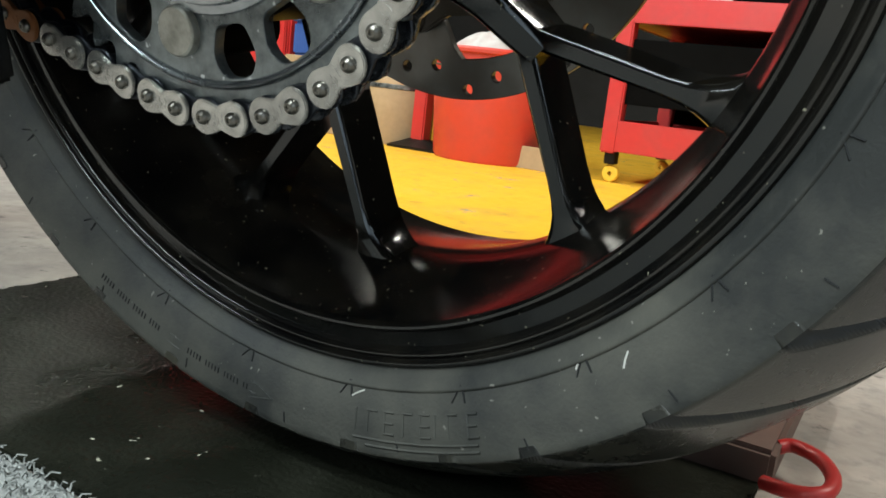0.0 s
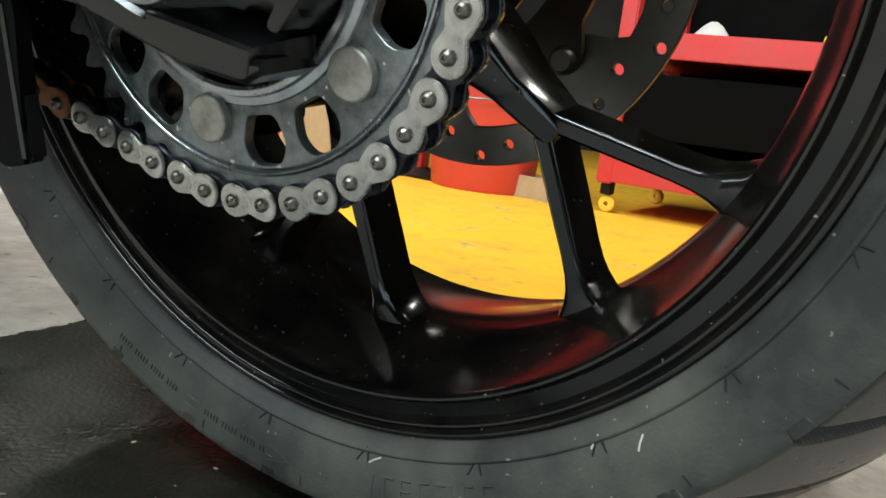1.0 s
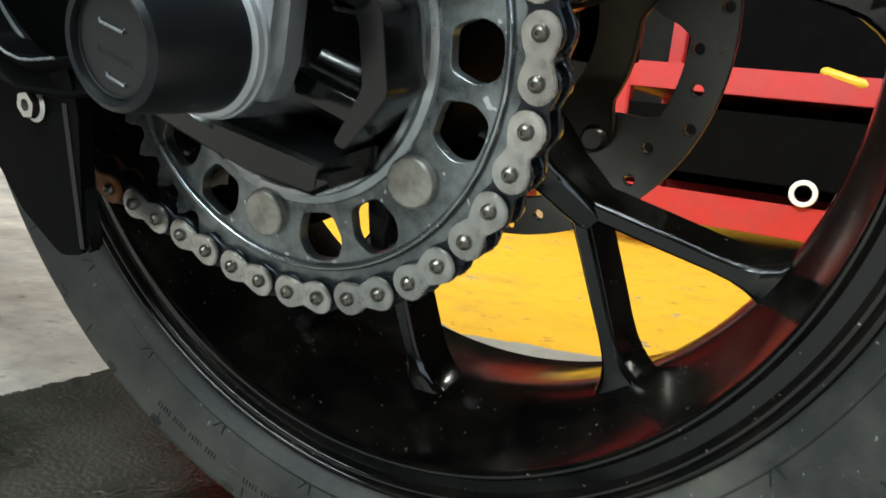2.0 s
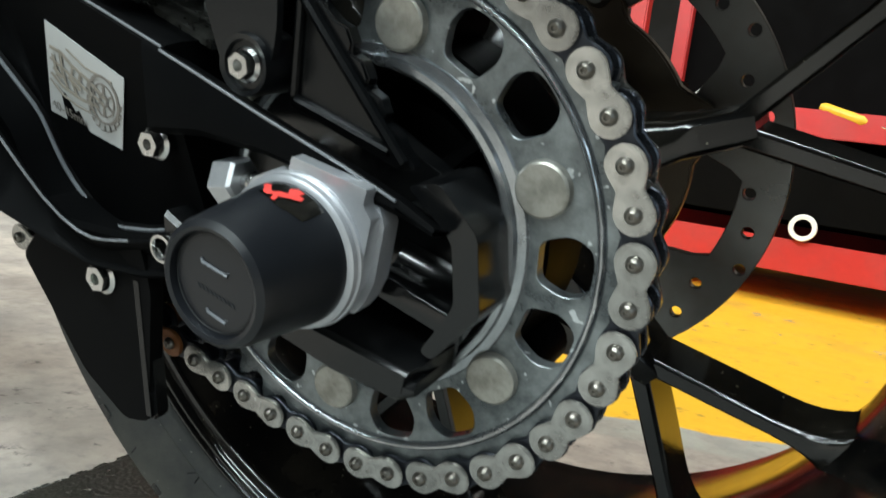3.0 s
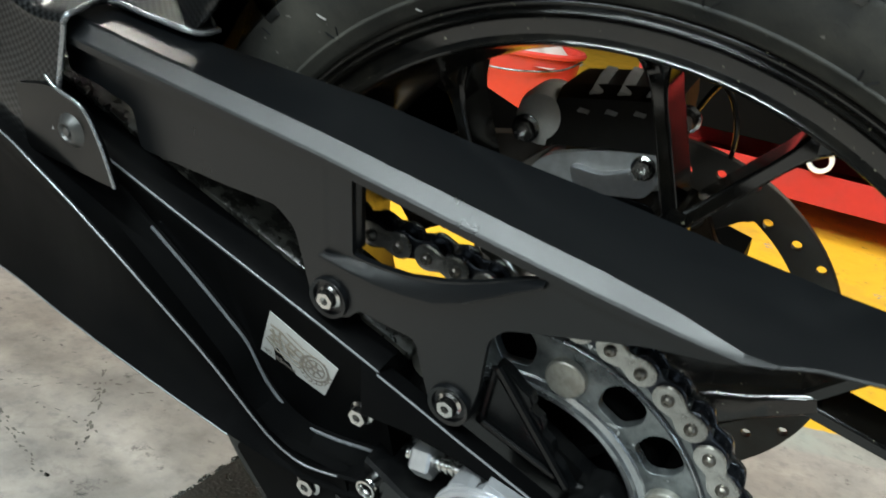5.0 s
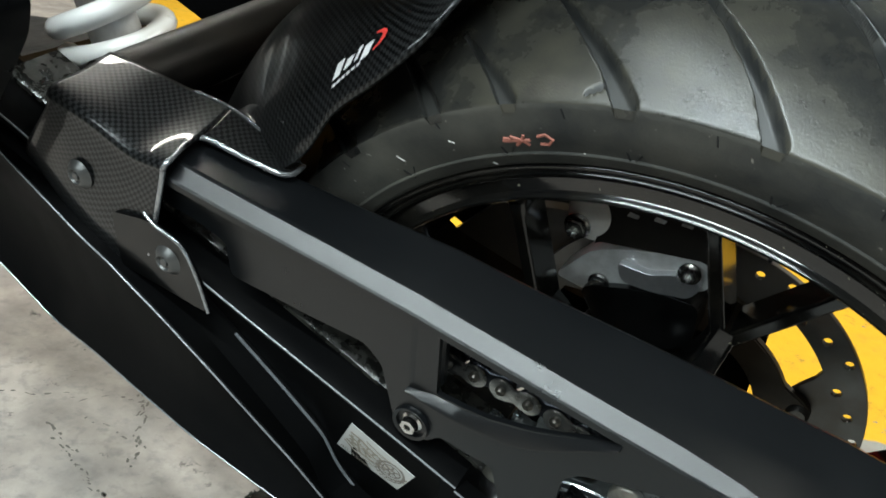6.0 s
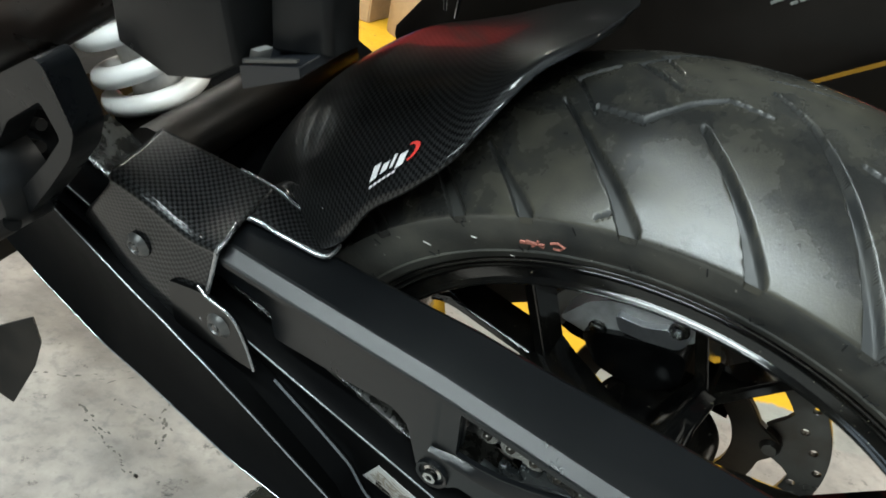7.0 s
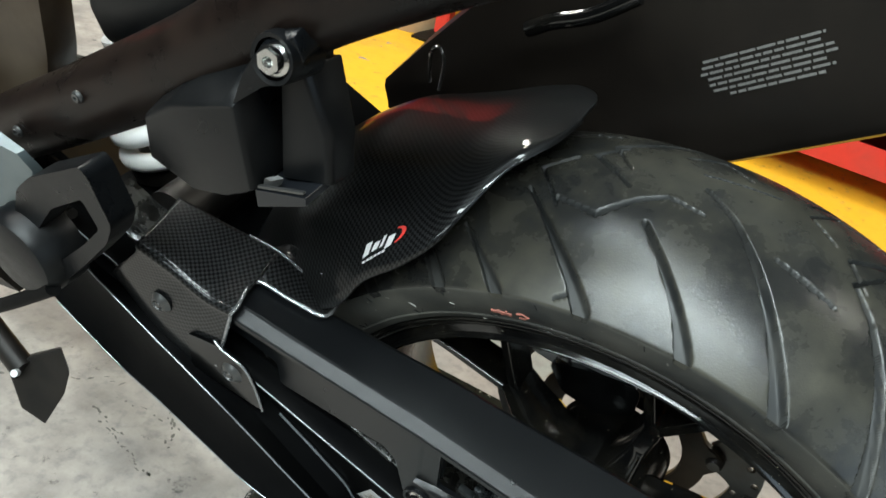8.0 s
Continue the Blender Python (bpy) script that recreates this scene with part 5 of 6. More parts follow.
rows = []
for a, left, right in ((105.4, -0.004, 0.022), (106.2, -0.030, 0.034), (107.8, -0.046, 0.046), (110, -0.062, 0.058), (113, -0.090, 0.076), (116, -0.107, 0.092), (121, -0.1175, 0.108), (127, -0.123, 0.118), (132, -0.130, 0.124), (140, -0.128, 0.126), (149, -0.122, 0.122), (158, -0.112, 0.115)):
    row = [fender_point(a, left + (right - left) * k / 14) for k in range(15)]
    row[0] += Vector((0.0, 0.0015, -0.003))
    rows.append(row)
hugger = skin("hugger", grid_through(rows, 4, 3), motorcycle, "glossy carbon-weave rear hugger over the tyre")

# ---- the workshop ----


def flat_ground():
    bm = bmesh.new()
    bmesh.ops.create_grid(bm, x_segments=24, y_segments=24, size=6)
    return bm


floor = new("floor", meshed("floor", flat_ground(), FLOOR))
tagged(floor, "worn concrete floor with a chipped yellow painted bay", "floor", kind="structure")

rubber_mat = new("rubber_mat", meshed("rubber_mat", box(-0.365, 0.200, -0.185, 0.30, 0.0005, 0.004, 0.001), MAT))
tagged(rubber_mat, "oily black rubber mat on the concrete floor under the wheel", "mat")


def wall(name, x0, x1, y0, y1, z0=0.0, z1=2.8):
    ob = new(name, meshed(name, box(x0, x1, y0, y1, z0, z1, 0), WALLPAINT))
    return tagged(ob, "dim painted workshop wall", "wall", kind="structure")


wall("wall_north", -3.6, 3.6, 5.4, 5.55)
wall("wall_south", -3.6, 3.6, -3.55, -3.4)
wall("wall_west", -3.55, -3.4, -3.4, 5.4)
wall("wall_east", 3.4, 3.55, -3.4, 5.4)
ceiling = new("ceiling", meshed("ceiling", box(-3.6, 3.6, -3.6, 5.6, 2.8, 2.9, 0), WALLPAINT))
tagged(ceiling, "dim painted workshop ceiling", "ceiling", kind="structure")

# red tool trolley ------------------------------------------------------------
tool_trolley = thing("tool_trolley", pose(0, 0, 0), "red steel tool trolley with open trays on castors", "trolley")
for name, z0, z1 in (("lower_tray", 0.080, 0.158), ("upper_tray", 0.397, 0.460)):
    bm = bmesh.new()
    box(-0.47, 0.62, 1.600, 1.606, z0, z1, 0.0015, bm=bm)
    box(-0.47, 0.62, 2.094, 2.100, z0, z1, 0.0015, bm=bm)
    box(-0.47, -0.464, 1.606, 2.094, z0, z1, 0.0015, bm=bm)
    box(0.614, 0.62, 1.606, 2.094, z0, z1, 0.0015, bm=bm)
    box(-0.464, 0.614, 1.606, 2.094, z0 + 0.002, z0 + 0.006, 0, bm=bm)
    part(name, bm, RED, tool_trolley)
for x in (-0.472, 0.58):
    for y in (1.598, 2.062):
        part("post", box(x, x + 0.042, y, y + 0.042, 0.075, 0.86, 0.004), RED, tool_trolley)
        c = part("castor", lathe([(0.006, -0.009), (0.019, -0.009), (0.022, -0.006), (0.022, 0.006), (0.019, 0.009), (0.006, 0.009)], 28, closed=True, centre=(x + 0.03, 0.0222)), YELLOWTUBE, tool_trolley)
        c.matrix_basis = Matrix.Translation((0, y + 0.03, 0))
        part("castor_fork", box(x + 0.012, x + 0.040, y + 0.012, y + 0.046, 0.046, 0.078, 0.002), DARKSTEEL, tool_trolley)
# black sheet and filler block added for the shade between the trays
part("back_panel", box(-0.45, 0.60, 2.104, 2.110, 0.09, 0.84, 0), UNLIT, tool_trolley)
part("shade_block", box(-0.44, 0.59, 1.615, 2.09, 0.20, 0.36, 0.002), UNLIT, tool_trolley)


def on_tray(name, bm, material, label, category, x, y, z, rx=0, ry=0, rz=0):
    ob = new(name, meshed(name, bm, material))
    ob.matrix_world = pose(x, y, z, rx, ry, rz)
    return tagged(ob, label, category)


on_tray("tape_roll", lathe([(0.020, -0.008), (0.029, -0.009), (0.031, -0.007), (0.031, 0.007), (0.029, 0.009), (0.020, 0.008)], 36, closed=True, centre=(0, 0)), WHITE, "white tape roll standing on the trolley's lower tray", "tape", 0.015, 1.59, 0.190)

# bucket, stand and boxes beyond the wheel
bucket = thing("bucket", pose(-0.83, 1.66, 0.0), "red plastic bucket on the yellow floor", "bucket")
part("bucket_wall", lathe([(0.001, 0.004), (0.132, 0.004), (0.140, 0.0), (0.146, 0.010), (0.172, 0.285), (0.182, 0.290), (0.182, 0.300), (0.166, 0.300), (0.138, 0.012), (0.001, 0.012)], 56, centre=(0, 0)), REDPLASTIC, bucket).matrix_basis = Matrix.Rotation(radians(90), 4, "X")

grey_carpet = new("grey_carpet", meshed("grey_carpet", box(-0.22, 0.35, -0.75, -0.190, 0.0005, 0.007, 0.002), CARPET))
tagged(grey_carpet, "grey felt carpet strip lying along the rubber mat", "carpet")
ramp = thing("wheel_board", pose(0, 0, 0), "brown wooden board with a bent red steel handle", "board")
part("board", box(-0.22, 0.205, 0.064, 0.26, 0.0, 0.024, 0.003), BROWN, ramp)
part("handle", tube(spline([(0.203, 0.090, 0.018), (0.211, 0.094, 0.020), (0.226, 0.083, 0.021), (0.235, 0.061, 0.021), (0.234, 0.042, 0.020), (0.225, 0.036, 0.018), (0.213, 0.040, 0.015), (0.203, 0.048, 0.012)], 8), 0.0042, 12), RED, ramp, "bent red steel bar")

part("rim", lathe([(0.174, 0.284), (0.184, 0.288), (0.1855, 0.296), (0.180, 0.302), (0.172, 0.301)], 56, centre=(0, 0)), REDPLASTIC, bucket).matrix_basis = Matrix.Rotation(radians(90), 4, "X")
part("bail", tube(spline([(-0.185, 0, 0.285), (-0.16, -0.09, 0.262), (-0.09, -0.165, 0.250), (0, -0.192, 0.246), (0.09, -0.165, 0.250), (0.16, -0.09, 0.262), (0.185, 0, 0.285)], 6), 0.003, 8), STEEL, bucket, "wire handle")


def crumple(w, d, h, seed, n=18):
    """A heaped cloth with folds."""
    rng = random.Random(seed)
    ph = [(rng.uniform(3, 9), rng.uniform(0, 6.28), rng.uniform(0, 6.28)) for _ in range(7)]
    bm = bmesh.new()
    vs = []
    for i in range(n + 1):
        for j in range(n + 1):
            u, v = i / n * 2 - 1, j / n * 2 - 1
            rr = min(1.0, math.hypot(u, v))
            fold = sum(math.sin(f * (u * math.cos(a) + v * math.sin(a)) + b) for f, a, b in ph) / 7
            z = h * max(0.0, (1 - rr * rr) * (0.75 + 0.6 * fold)) + 0.002
            vs.append(bm.verts.new((u * w * (1 + 0.15 * fold), v * d * (1 + 0.15 * fold), z)))
    for i in range(n):
        for j in range(n):
            k = i * (n + 1) + j
            bm.faces.new((vs[k], vs[k + 1], vs[k + n + 2], vs[k + n + 1]))
    return bm


def loose(name, bm, material, label, category, x, y, z, rx=0, ry=0, rz=0):
    ob = new(name, meshed(name, bm, material))
    ob.matrix_world = pose(x, y, z, rx, ry, rz)
    return tagged(ob, label, category)


loose("cloth_rag", crumple(0.15, 0.14, 0.11, 3), RAG, "crumpled pale rag heaped in the red bucket", "rag", -0.83, 1.66, 0.262)
loose("cloth_rag", crumple(0.13, 0.09, 0.085, 8), RAG, "stained pinkish rag on the trolley's upper tray", "rag", -0.27, 1.70, 0.404)
jack = thing("jack_stand", pose(-1.05, 1.66, 0.0), "red steel jack stand with a black foot", "jack")
part("post", box(-0.022, 0.022, -0.022, 0.022, 0.012, 0.36, 0.004), RED, jack)
part("foot", loft([[(-0.075 * k, -0.06 * k, z), (0.10 * k, -0.06 * k, z), (0.10 * k, 0.06 * k, z), (-0.075 * k, 0.06 * k, z)] for k, z in ((1.0, 0.0), (1.0, 0.008), (0.55, 0.022), (0.35, 0.03))]), DARKSTEEL, jack)
drum = thing("drum", pose(-1.20, 1.74, 0.0), "tan fibre drum standing on the floor", "drum")
part("drum_wall", lathe([(0.001, 0.0), (0.118, 0.0), (0.120, 0.004), (0.120, 0.19), (0.117, 0.20), (0.001, 0.20)], 48, centre=(0, 0)), OCHRE, drum).matrix_basis = Matrix.Rotation(radians(90), 4, "X")
part("drum_hoop", lathe([(0.120, 0.165), (0.123, 0.167), (0.123, 0.178), (0.120, 0.18)], 48, centre=(0, 0)), STEEL, drum).matrix_basis = Matrix.Rotation(radians(90), 4, "X")
crate = thing("wooden_crate", pose(-0.655, 1.66, 0.0), "small open wooden crate", "crate")
for x0, x1, y0, y1, z0, z1 in ((-0.055, 0.055, -0.055, -0.047, 0.0, 0.060), (-0.055, 0.055, 0.047, 0.055, 0.0, 0.060), (-0.055, -0.047, -0.047, 0.047, 0.0, 0.060), (0.047, 0.055, -0.047, 0.047, 0.0, 0.060), (-0.047, 0.047, -0.047, 0.047, 0.0, 0.006)):
    part("board", box(x0, x1, y0, y1, z0, z1, 0.001), OCHRE, crate)
post = thing("red_cabinet", pose(-1.78, 1.70, 0.0), "tall red steel cabinet", "cabinet")
part("cabinet_body", box(-0.05, 0.16, 0, 0.4, 0.02, 1.2, 0.006), RED, post)
part("cabinet_door", box(-0.04, 0.15, -0.012, -0.001, 0.06, 1.15, 0.004), RED, post)
loose("cardboard_box", box(-0.12, 0.12, -0.11, 0.11, 0, 0.235, 0.004), OCHRE, "plain brown cardboard box on the floor", "box", -1.49, 1.78, 0.0)
storage_box = thing("storage_box", pose(-1.49, 1.78, 0.2352), "blue plastic storage box on the cardboard box", "box")
part("body", box(-0.10, 0.10, -0.10, 0.10, 0, 0.105, 0.008), BLUE, storage_box)
part("lid", box(-0.104, 0.104, -0.104, 0.104, 0.105, 0.120, 0.004), BLUE, storage_box)

# tools on the trolley
driver = thing("screwdriver", pose(0.0, 1.612, 0.4680, 0, 14, -4), "yellow-handled screwdriver lying over the tray's rim", "screwdriver")
part("handle", tube([(0.0, 0, 0), (0.01, 0, 0), (0.06, 0, 0), (0.095, 0, 0), (0.105, 0, 0)], lambda t: (0.007, 0.0125, 0.0115, 0.0125, 0.006)[round(t * 4)], 10), YELLOWTUBE, driver)
part("shank", tube([(0.10, 0, 0), (0.20, 0, 0)], 0.003, 8), CHROME, driver)
rng = random.Random(21)
for k in range(7):
    x = -0.38 + k * 0.135 + rng.uniform(-0.02, 0.02)
    sp = thing("spanner", pose(x, 1.70 + rng.uniform(-0.03, 0.05), 0.4035 if k % 2 else 0.0865, 0, 0, rng.uniform(-50, 50)), "oily steel spanner in the trolley tray", "spanner", group="spanners in the trolley trays")
    part("shaft", box(-0.075, 0.075, -0.006, 0.006, 0, 0.006, 0.0015), STEEL, sp)
    part("jaw", lathe([(0.007, 0.0), (0.014, 0.0), (0.014, 0.008), (0.007, 0.008)], 20, closed=True, centre=(0, 0)), STEEL, sp).matrix_basis = pose(0.085, 0, 0, 90, 0, 0)
for k, (x, h, r) in enumerate(((0.22, 0.18, 0.030), (0.32, 0.15, 0.034), (0.44, 0.20, 0.028))):
    bt = thing("spray_bottle", pose(x, 1.85, 0.403), "dark workshop bottle on the upper tray", "bottle", group="bottles on the trolley")
    part("body", lathe([(0.001, 0.0), (r, 0.0), (r, h * 0.75), (r * 0.4, h * 0.9), (r * 0.4, h)], 24, centre=(0, 0)), DARKSTEEL, bt).matrix_basis = Matrix.Rotation(radians(90), 4, "X")
    part("cap", lathe([(0.001, h + 0.02), (r * 0.45, h + 0.02), (r * 0.45, h - 0.005)], 16, centre=(0, 0)), PALE if k == 1 else RED, bt).matrix_basis = Matrix.Rotation(radians(90), 4, "X")

# dried oil on the concrete
bm = bmesh.new()
rng = random.Random(9)
for (x0, y0), (x1, y1), n in (((-0.615, -0.075), (-0.485, -0.115), 26), ((-0.605, 0.060), (-0.495, -0.060), 34), ((-0.60, -0.045), (-0.52, -0.035), 6), ((-0.70, 0.05), (-0.66, 0.06), 3), ((-0.78, -0.12), (-0.42, 0.12), 30)):
    for k in range(n):
        t = (k + rng.uniform(-0.3, 0.3)) / max(1, n - 1)
        cx, cy = x0 + (x1 - x0) * t + rng.gauss(0, 0.004), y0 + (y1 - y0) * t + rng.gauss(0, 0.004)
        a, l, w = math.atan2(y1 - y0, x1 - x0) + rng.gauss(0, 0.3), rng.uniform(0.0012, 0.0052), rng.uniform(0.0007, 0.0020)
        vs = []
        for i in range(9):
            q = 2 * math.pi * i / 9
            rr = rng.uniform(0.7, 1.25)
            u, v = l * rr * math.cos(q), w * rr * math.sin(q)
            vs.append(bm.verts.new((cx + u * math.cos(a) - v * math.sin(a), cy + u * math.sin(a) + v * math.cos(a), 0.0006)))
        bm.faces.new(vs)
stain = new("oil_spots", meshed("oil_spots", bm, OIL))
tagged(stain, "trail of dark dried oil spots on the concrete", "stain", kind="stuff")

rng = random.Random(31)
bm = bmesh.new()
for i in range(1500):
    x = -0.22 + 0.57 * rng.random()
    y = -0.190 - abs(rng.gauss(0, 0.012)) if rng.random() < 0.6 else -0.19 - 0.10 * rng.random()
    a, l = rng.uniform(0, 6.28), rng.uniform(0.003, 0.007)
    tube([(x, y, 0.0065), (x + l * 0.4 * math.cos(a), y + l * 0.4 * math.sin(a), 0.0095), (x + l * math.cos(a), y + l * math.sin(a), 0.0085)], 0.0005, 3, bm=bm)
pile = new("carpet_pile", meshed("carpet_pile", bm, CARPET))
tagged(pile, "frayed grey fibres along the carpet's edge", "fibres", kind="stuff")
bm = bmesh.new()
for i in range(260):
    y = -0.185 + 0.485 * rng.random()
    l = rng.uniform(0.002, 0.008)
    tube([(-0.364, y, 0.003), (-0.364 - l * 0.6, y + rng.gauss(0, 0.002), 0.0028), (-0.364 - l, y + rng.gauss(0, 0.003), 0.0012)], 0.0008, 4, bm=bm)
fringe = new("mat_fringe", meshed("mat_fringe", bm, MAT))
tagged(fringe, "ragged black fringe along the mat's edge", "fringe", kind="stuff")

# ---- the machine's front half as far as it shows ----
# hugger arm over the swingarm, with its flange and screws
arm_rows = [[Vector(p) for p in r] for r in (
    ((-0.3640, -0.1660, 0.4785), (-0.3604, -0.1694, 0.4896), (-0.3320, -0.1700, 0.5229), (-0.3300, -0.1695, 0.5309), (-0.3290, -0.1635, 0.5344), (-0.3330, -0.1417, 0.5340), (-0.3370, -0.1200, 0.5360)),
    ((-0.3300, -0.1715, 0.4580), (-0.3252, -0.1731, 0.4736), (-0.3022, -0.1700, 0.5151), (-0.3002, -0.1695, 0.5231), (-0.2992, -0.1635, 0.5266), (-0.3016, -0.1412, 0.5286), (-0.3040, -0.1190, 0.5330)),
    ((-0.2900, -0.1745, 0.4410), (-0.2870, -0.1752, 0.4584), (-0.2726, -0.1700, 0.5045), (-0.2706, -0.1695, 0.5125), (-0.2696, -0.1635, 0.5160), (-0.2733, -0.1388, 0.5198), (-0.2770, -0.1140, 0.5260)),
    ((-0.2620, -0.1765, 0.4400), (-0.2617, -0.1760, 0.4556), (-0.2501, -0.1700, 0.5044), (-0.2481, -0.1695, 0.5124), (-0.2471, -0.1635, 0.5159), (-0.2506, -0.1378, 0.5177), (-0.2540, -0.1120, 0.5220)))]
hugger_arm = skin("hugger_arm", grid_through(arm_rows, 8, 6), hugger, "")
tail_rows = [[Vector(p) for p in r] for r in (
    ((-0.2520, -0.1395, 0.5150), (-0.2525, -0.126, 0.5190), (-0.254, -0.112, 0.5220)),
    ((-0.226, -0.136, 0.5115), (-0.228, -0.125, 0.5135), (-0.231, -0.113, 0.5150)),
    ((-0.199, -0.1325, 0.5075), (-0.1985, -0.126, 0.5070), (-0.199, -0.118, 0.5060)))]
skin("hugger_tongue", grid_through(tail_rows, 6, 4), hugger, "")
fold_rows = [[Vector(p), (Vector(p) + q) / 2 + Vector((0, 0, -0.003)), q] for p, q in (
    ((-0.277, -0.114, 0.526), fender_point(147, -0.092)), ((-0.254, -0.112, 0.522), fender_point(142, -0.096)), ((-0.231, -0.113, 0.5150), fender_point(138.5, -0.104)), ((-0.199, -0.118, 0.5060), fender_point(134.5, -0.117)))]
skin("hugger_fold", grid_through(fold_rows, 6, 4), hugger, "")
# a thin pale bar drawn as the highlight along the fold
part("fold_glint", tube(spline([(-0.277, -0.114, 0.5268), (-0.254, -0.112, 0.5230), (-0.231, -0.113, 0.5160), (-0.199, -0.118, 0.507)], 6), 0.0010, 8), GLINT, hugger)
part("hugger_flange", plate(rounded([(-0.285, 0.476), (-0.262, 0.4800), (-0.2520, 0.4800), (-0.2330, 0.4735), (-0.2245, 0.4560), (-0.2195, 0.4340), (-0.2300, 0.4345), (-0.285, 0.4400)], 0.004), -0.1778, -0.1752, bevel=0.0008), CARBON, hugger)
# raised rims round the notch, coloured pale for the glint on the glossy edge
part("notch_rim", tube(spline([(-0.2609, -0.1766, 0.4560), (-0.2493, -0.1706, 0.5048), (-0.2473, -0.1701, 0.5128), (-0.2463, -0.1641, 0.5163), (-0.2515, -0.1395, 0.5162), (-0.2250, -0.1366, 0.5122), (-0.1985, -0.1330, 0.5082), (-0.1980, -0.1180, 0.5068)], 6), 0.0015, 10), GLINT, hugger)
part("notch_rim", tube(spline([(-0.2590, -0.1775, 0.4850), (-0.2510, -0.1785, 0.4802), (-0.2335, -0.1785, 0.4738), (-0.2250, -0.1782, 0.4565), (-0.2197, -0.1780, 0.4345)], 6), 0.0010, 8), GLINT, hugger)
for x, y, z in ((-0.3105, -0.1745, 0.4890), (-0.2457, -0.1778, 0.4592)):
    place(part("screw", lathe([(0.0001, -0.0035), (0.0022, -0.0035), (0.0026, -0.0022), (0.0036, -0.0022), (0.0046, -0.0038), (0.0058, -0.0034), (0.0078, -0.0012), (0.0092, 0.0)], 28, centre=(0, 0)), DULLSCREW, hugger, "grey washer-head screw"), x, y, z)


def fender_patch(corners, lift, bm):
    """A printed patch on the fender: corners in (degrees, y)."""
    vs = []
    for a, y in corners:
        p = fender_point(a, y)
        d = Vector((math.cos(radians(a)), -1.1 * (abs(y) / 0.124) ** 1.6 if y < 0 else 0, math.sin(radians(a)))).normalized()
        vs.append(bm.verts.new(p + d * lift))
    f = bm.faces.new(vs)
    return bm


def logo_point(u, v):
    """u along the word, v up: both in 0..1."""
    a = 126.3 - 5.6 * u - 0.3 * v
    y = -0.1140 + 0.0085 * u + 0.0062 * v
    return (a, y)


bm = bmesh.new()
for u0, u1, v0, v1 in ((0.00, 0.17, 0.0, 1.0), (0.24, 0.40, 0.1, 0.75), (0.47, 0.55, 0.1, 1.0), (0.62, 0.80, -0.2, 0.75)):
    fender_patch([logo_point(u0, v0), logo_point(u1, v0 + 0.05), logo_point(u1 + 0.05, v1), logo_point(u0 + 0.05, v1)], 0.0024, bm)
for i in range(6):
    fender_patch([logo_point(0.02 + i * 0.11, -0.45), logo_point(0.10 + i * 0.11, -0.45), logo_point(0.11 + i * 0.11, -0.27), logo_point(0.03 + i * 0.11, -0.27)], 0.0024, bm)
part("maker_mark", bm, WHITEPRINT, hugger, "white printed maker's mark as plain bars", smooth=False)
bm = bmesh.new()
for i in range(6):
    a0, a1 = radians(-70 + 25 * i), radians(-70 + 25 * (i + 1))
    fender_patch([logo_point(0.80 + 0.22 * math.cos(a0), 0.55 + 0.6 * math.sin(a0)), logo_point(0.80 + 0.32 * math.cos(a0), 0.55 + 0.75 * math.sin(a0)), logo_point(0.80 + 0.32 * math.cos(a1), 0.55 + 0.75 * math.sin(a1)), logo_point(0.80 + 0.22 * math.cos(a1), 0.55 + 0.6 * math.sin(a1))], 0.0024, bm)
part("red_swoosh", bm, REDMARK, hugger, "red printed curve", smooth=False)

# shock absorber ------------------------------------------------------------
shock = thing("shock_absorber", None, "white coil spring on a grey shock body")
shock.parent = motorcycle
base, up = Vector((-0.437, -0.030, 0.482)), Vector((-0.08, -0.015, 0.28)).normalized()
sx = up.cross(Vector((0, 1, 0))).normalized()
sy = up.cross(sx).normalized()
coil = []
turns = 3.3
for i in range(int(turns * 28) + 1):
    f = i / 28
    pitch = 0.0 if f < 0.35 else (f - 0.35) * 0.030
    coil.append(base + up * (pitch + 0.010) + sx * math.cos(f * 2 * math.pi + 0.8) * 0.0365 + sy * math.sin(f * 2 * math.pi + 0.8) * 0.0365)
part("spring", tube(coil, 0.0085, 12), WHITE, shock, "white enamelled coil spring")
part("shock_body", tube([base - up * 0.04, base + up * 0.11], 0.019, 20), GREYCAST, shock)
part("spring_seat", tube([base - up * 0.012, base - up * 0.004, base - up * 0.004, base + up * 0.001], 0.040, 28), DARKSTEEL, shock)
part("linkage", tube([(-0.452, -0.03, 0.400), (-0.36, -0.03, 0.430), (-0.33, -0.02, 0.43)], 0.018, 12), DARKSTEEL, motorcycle, "dark suspension linkage")

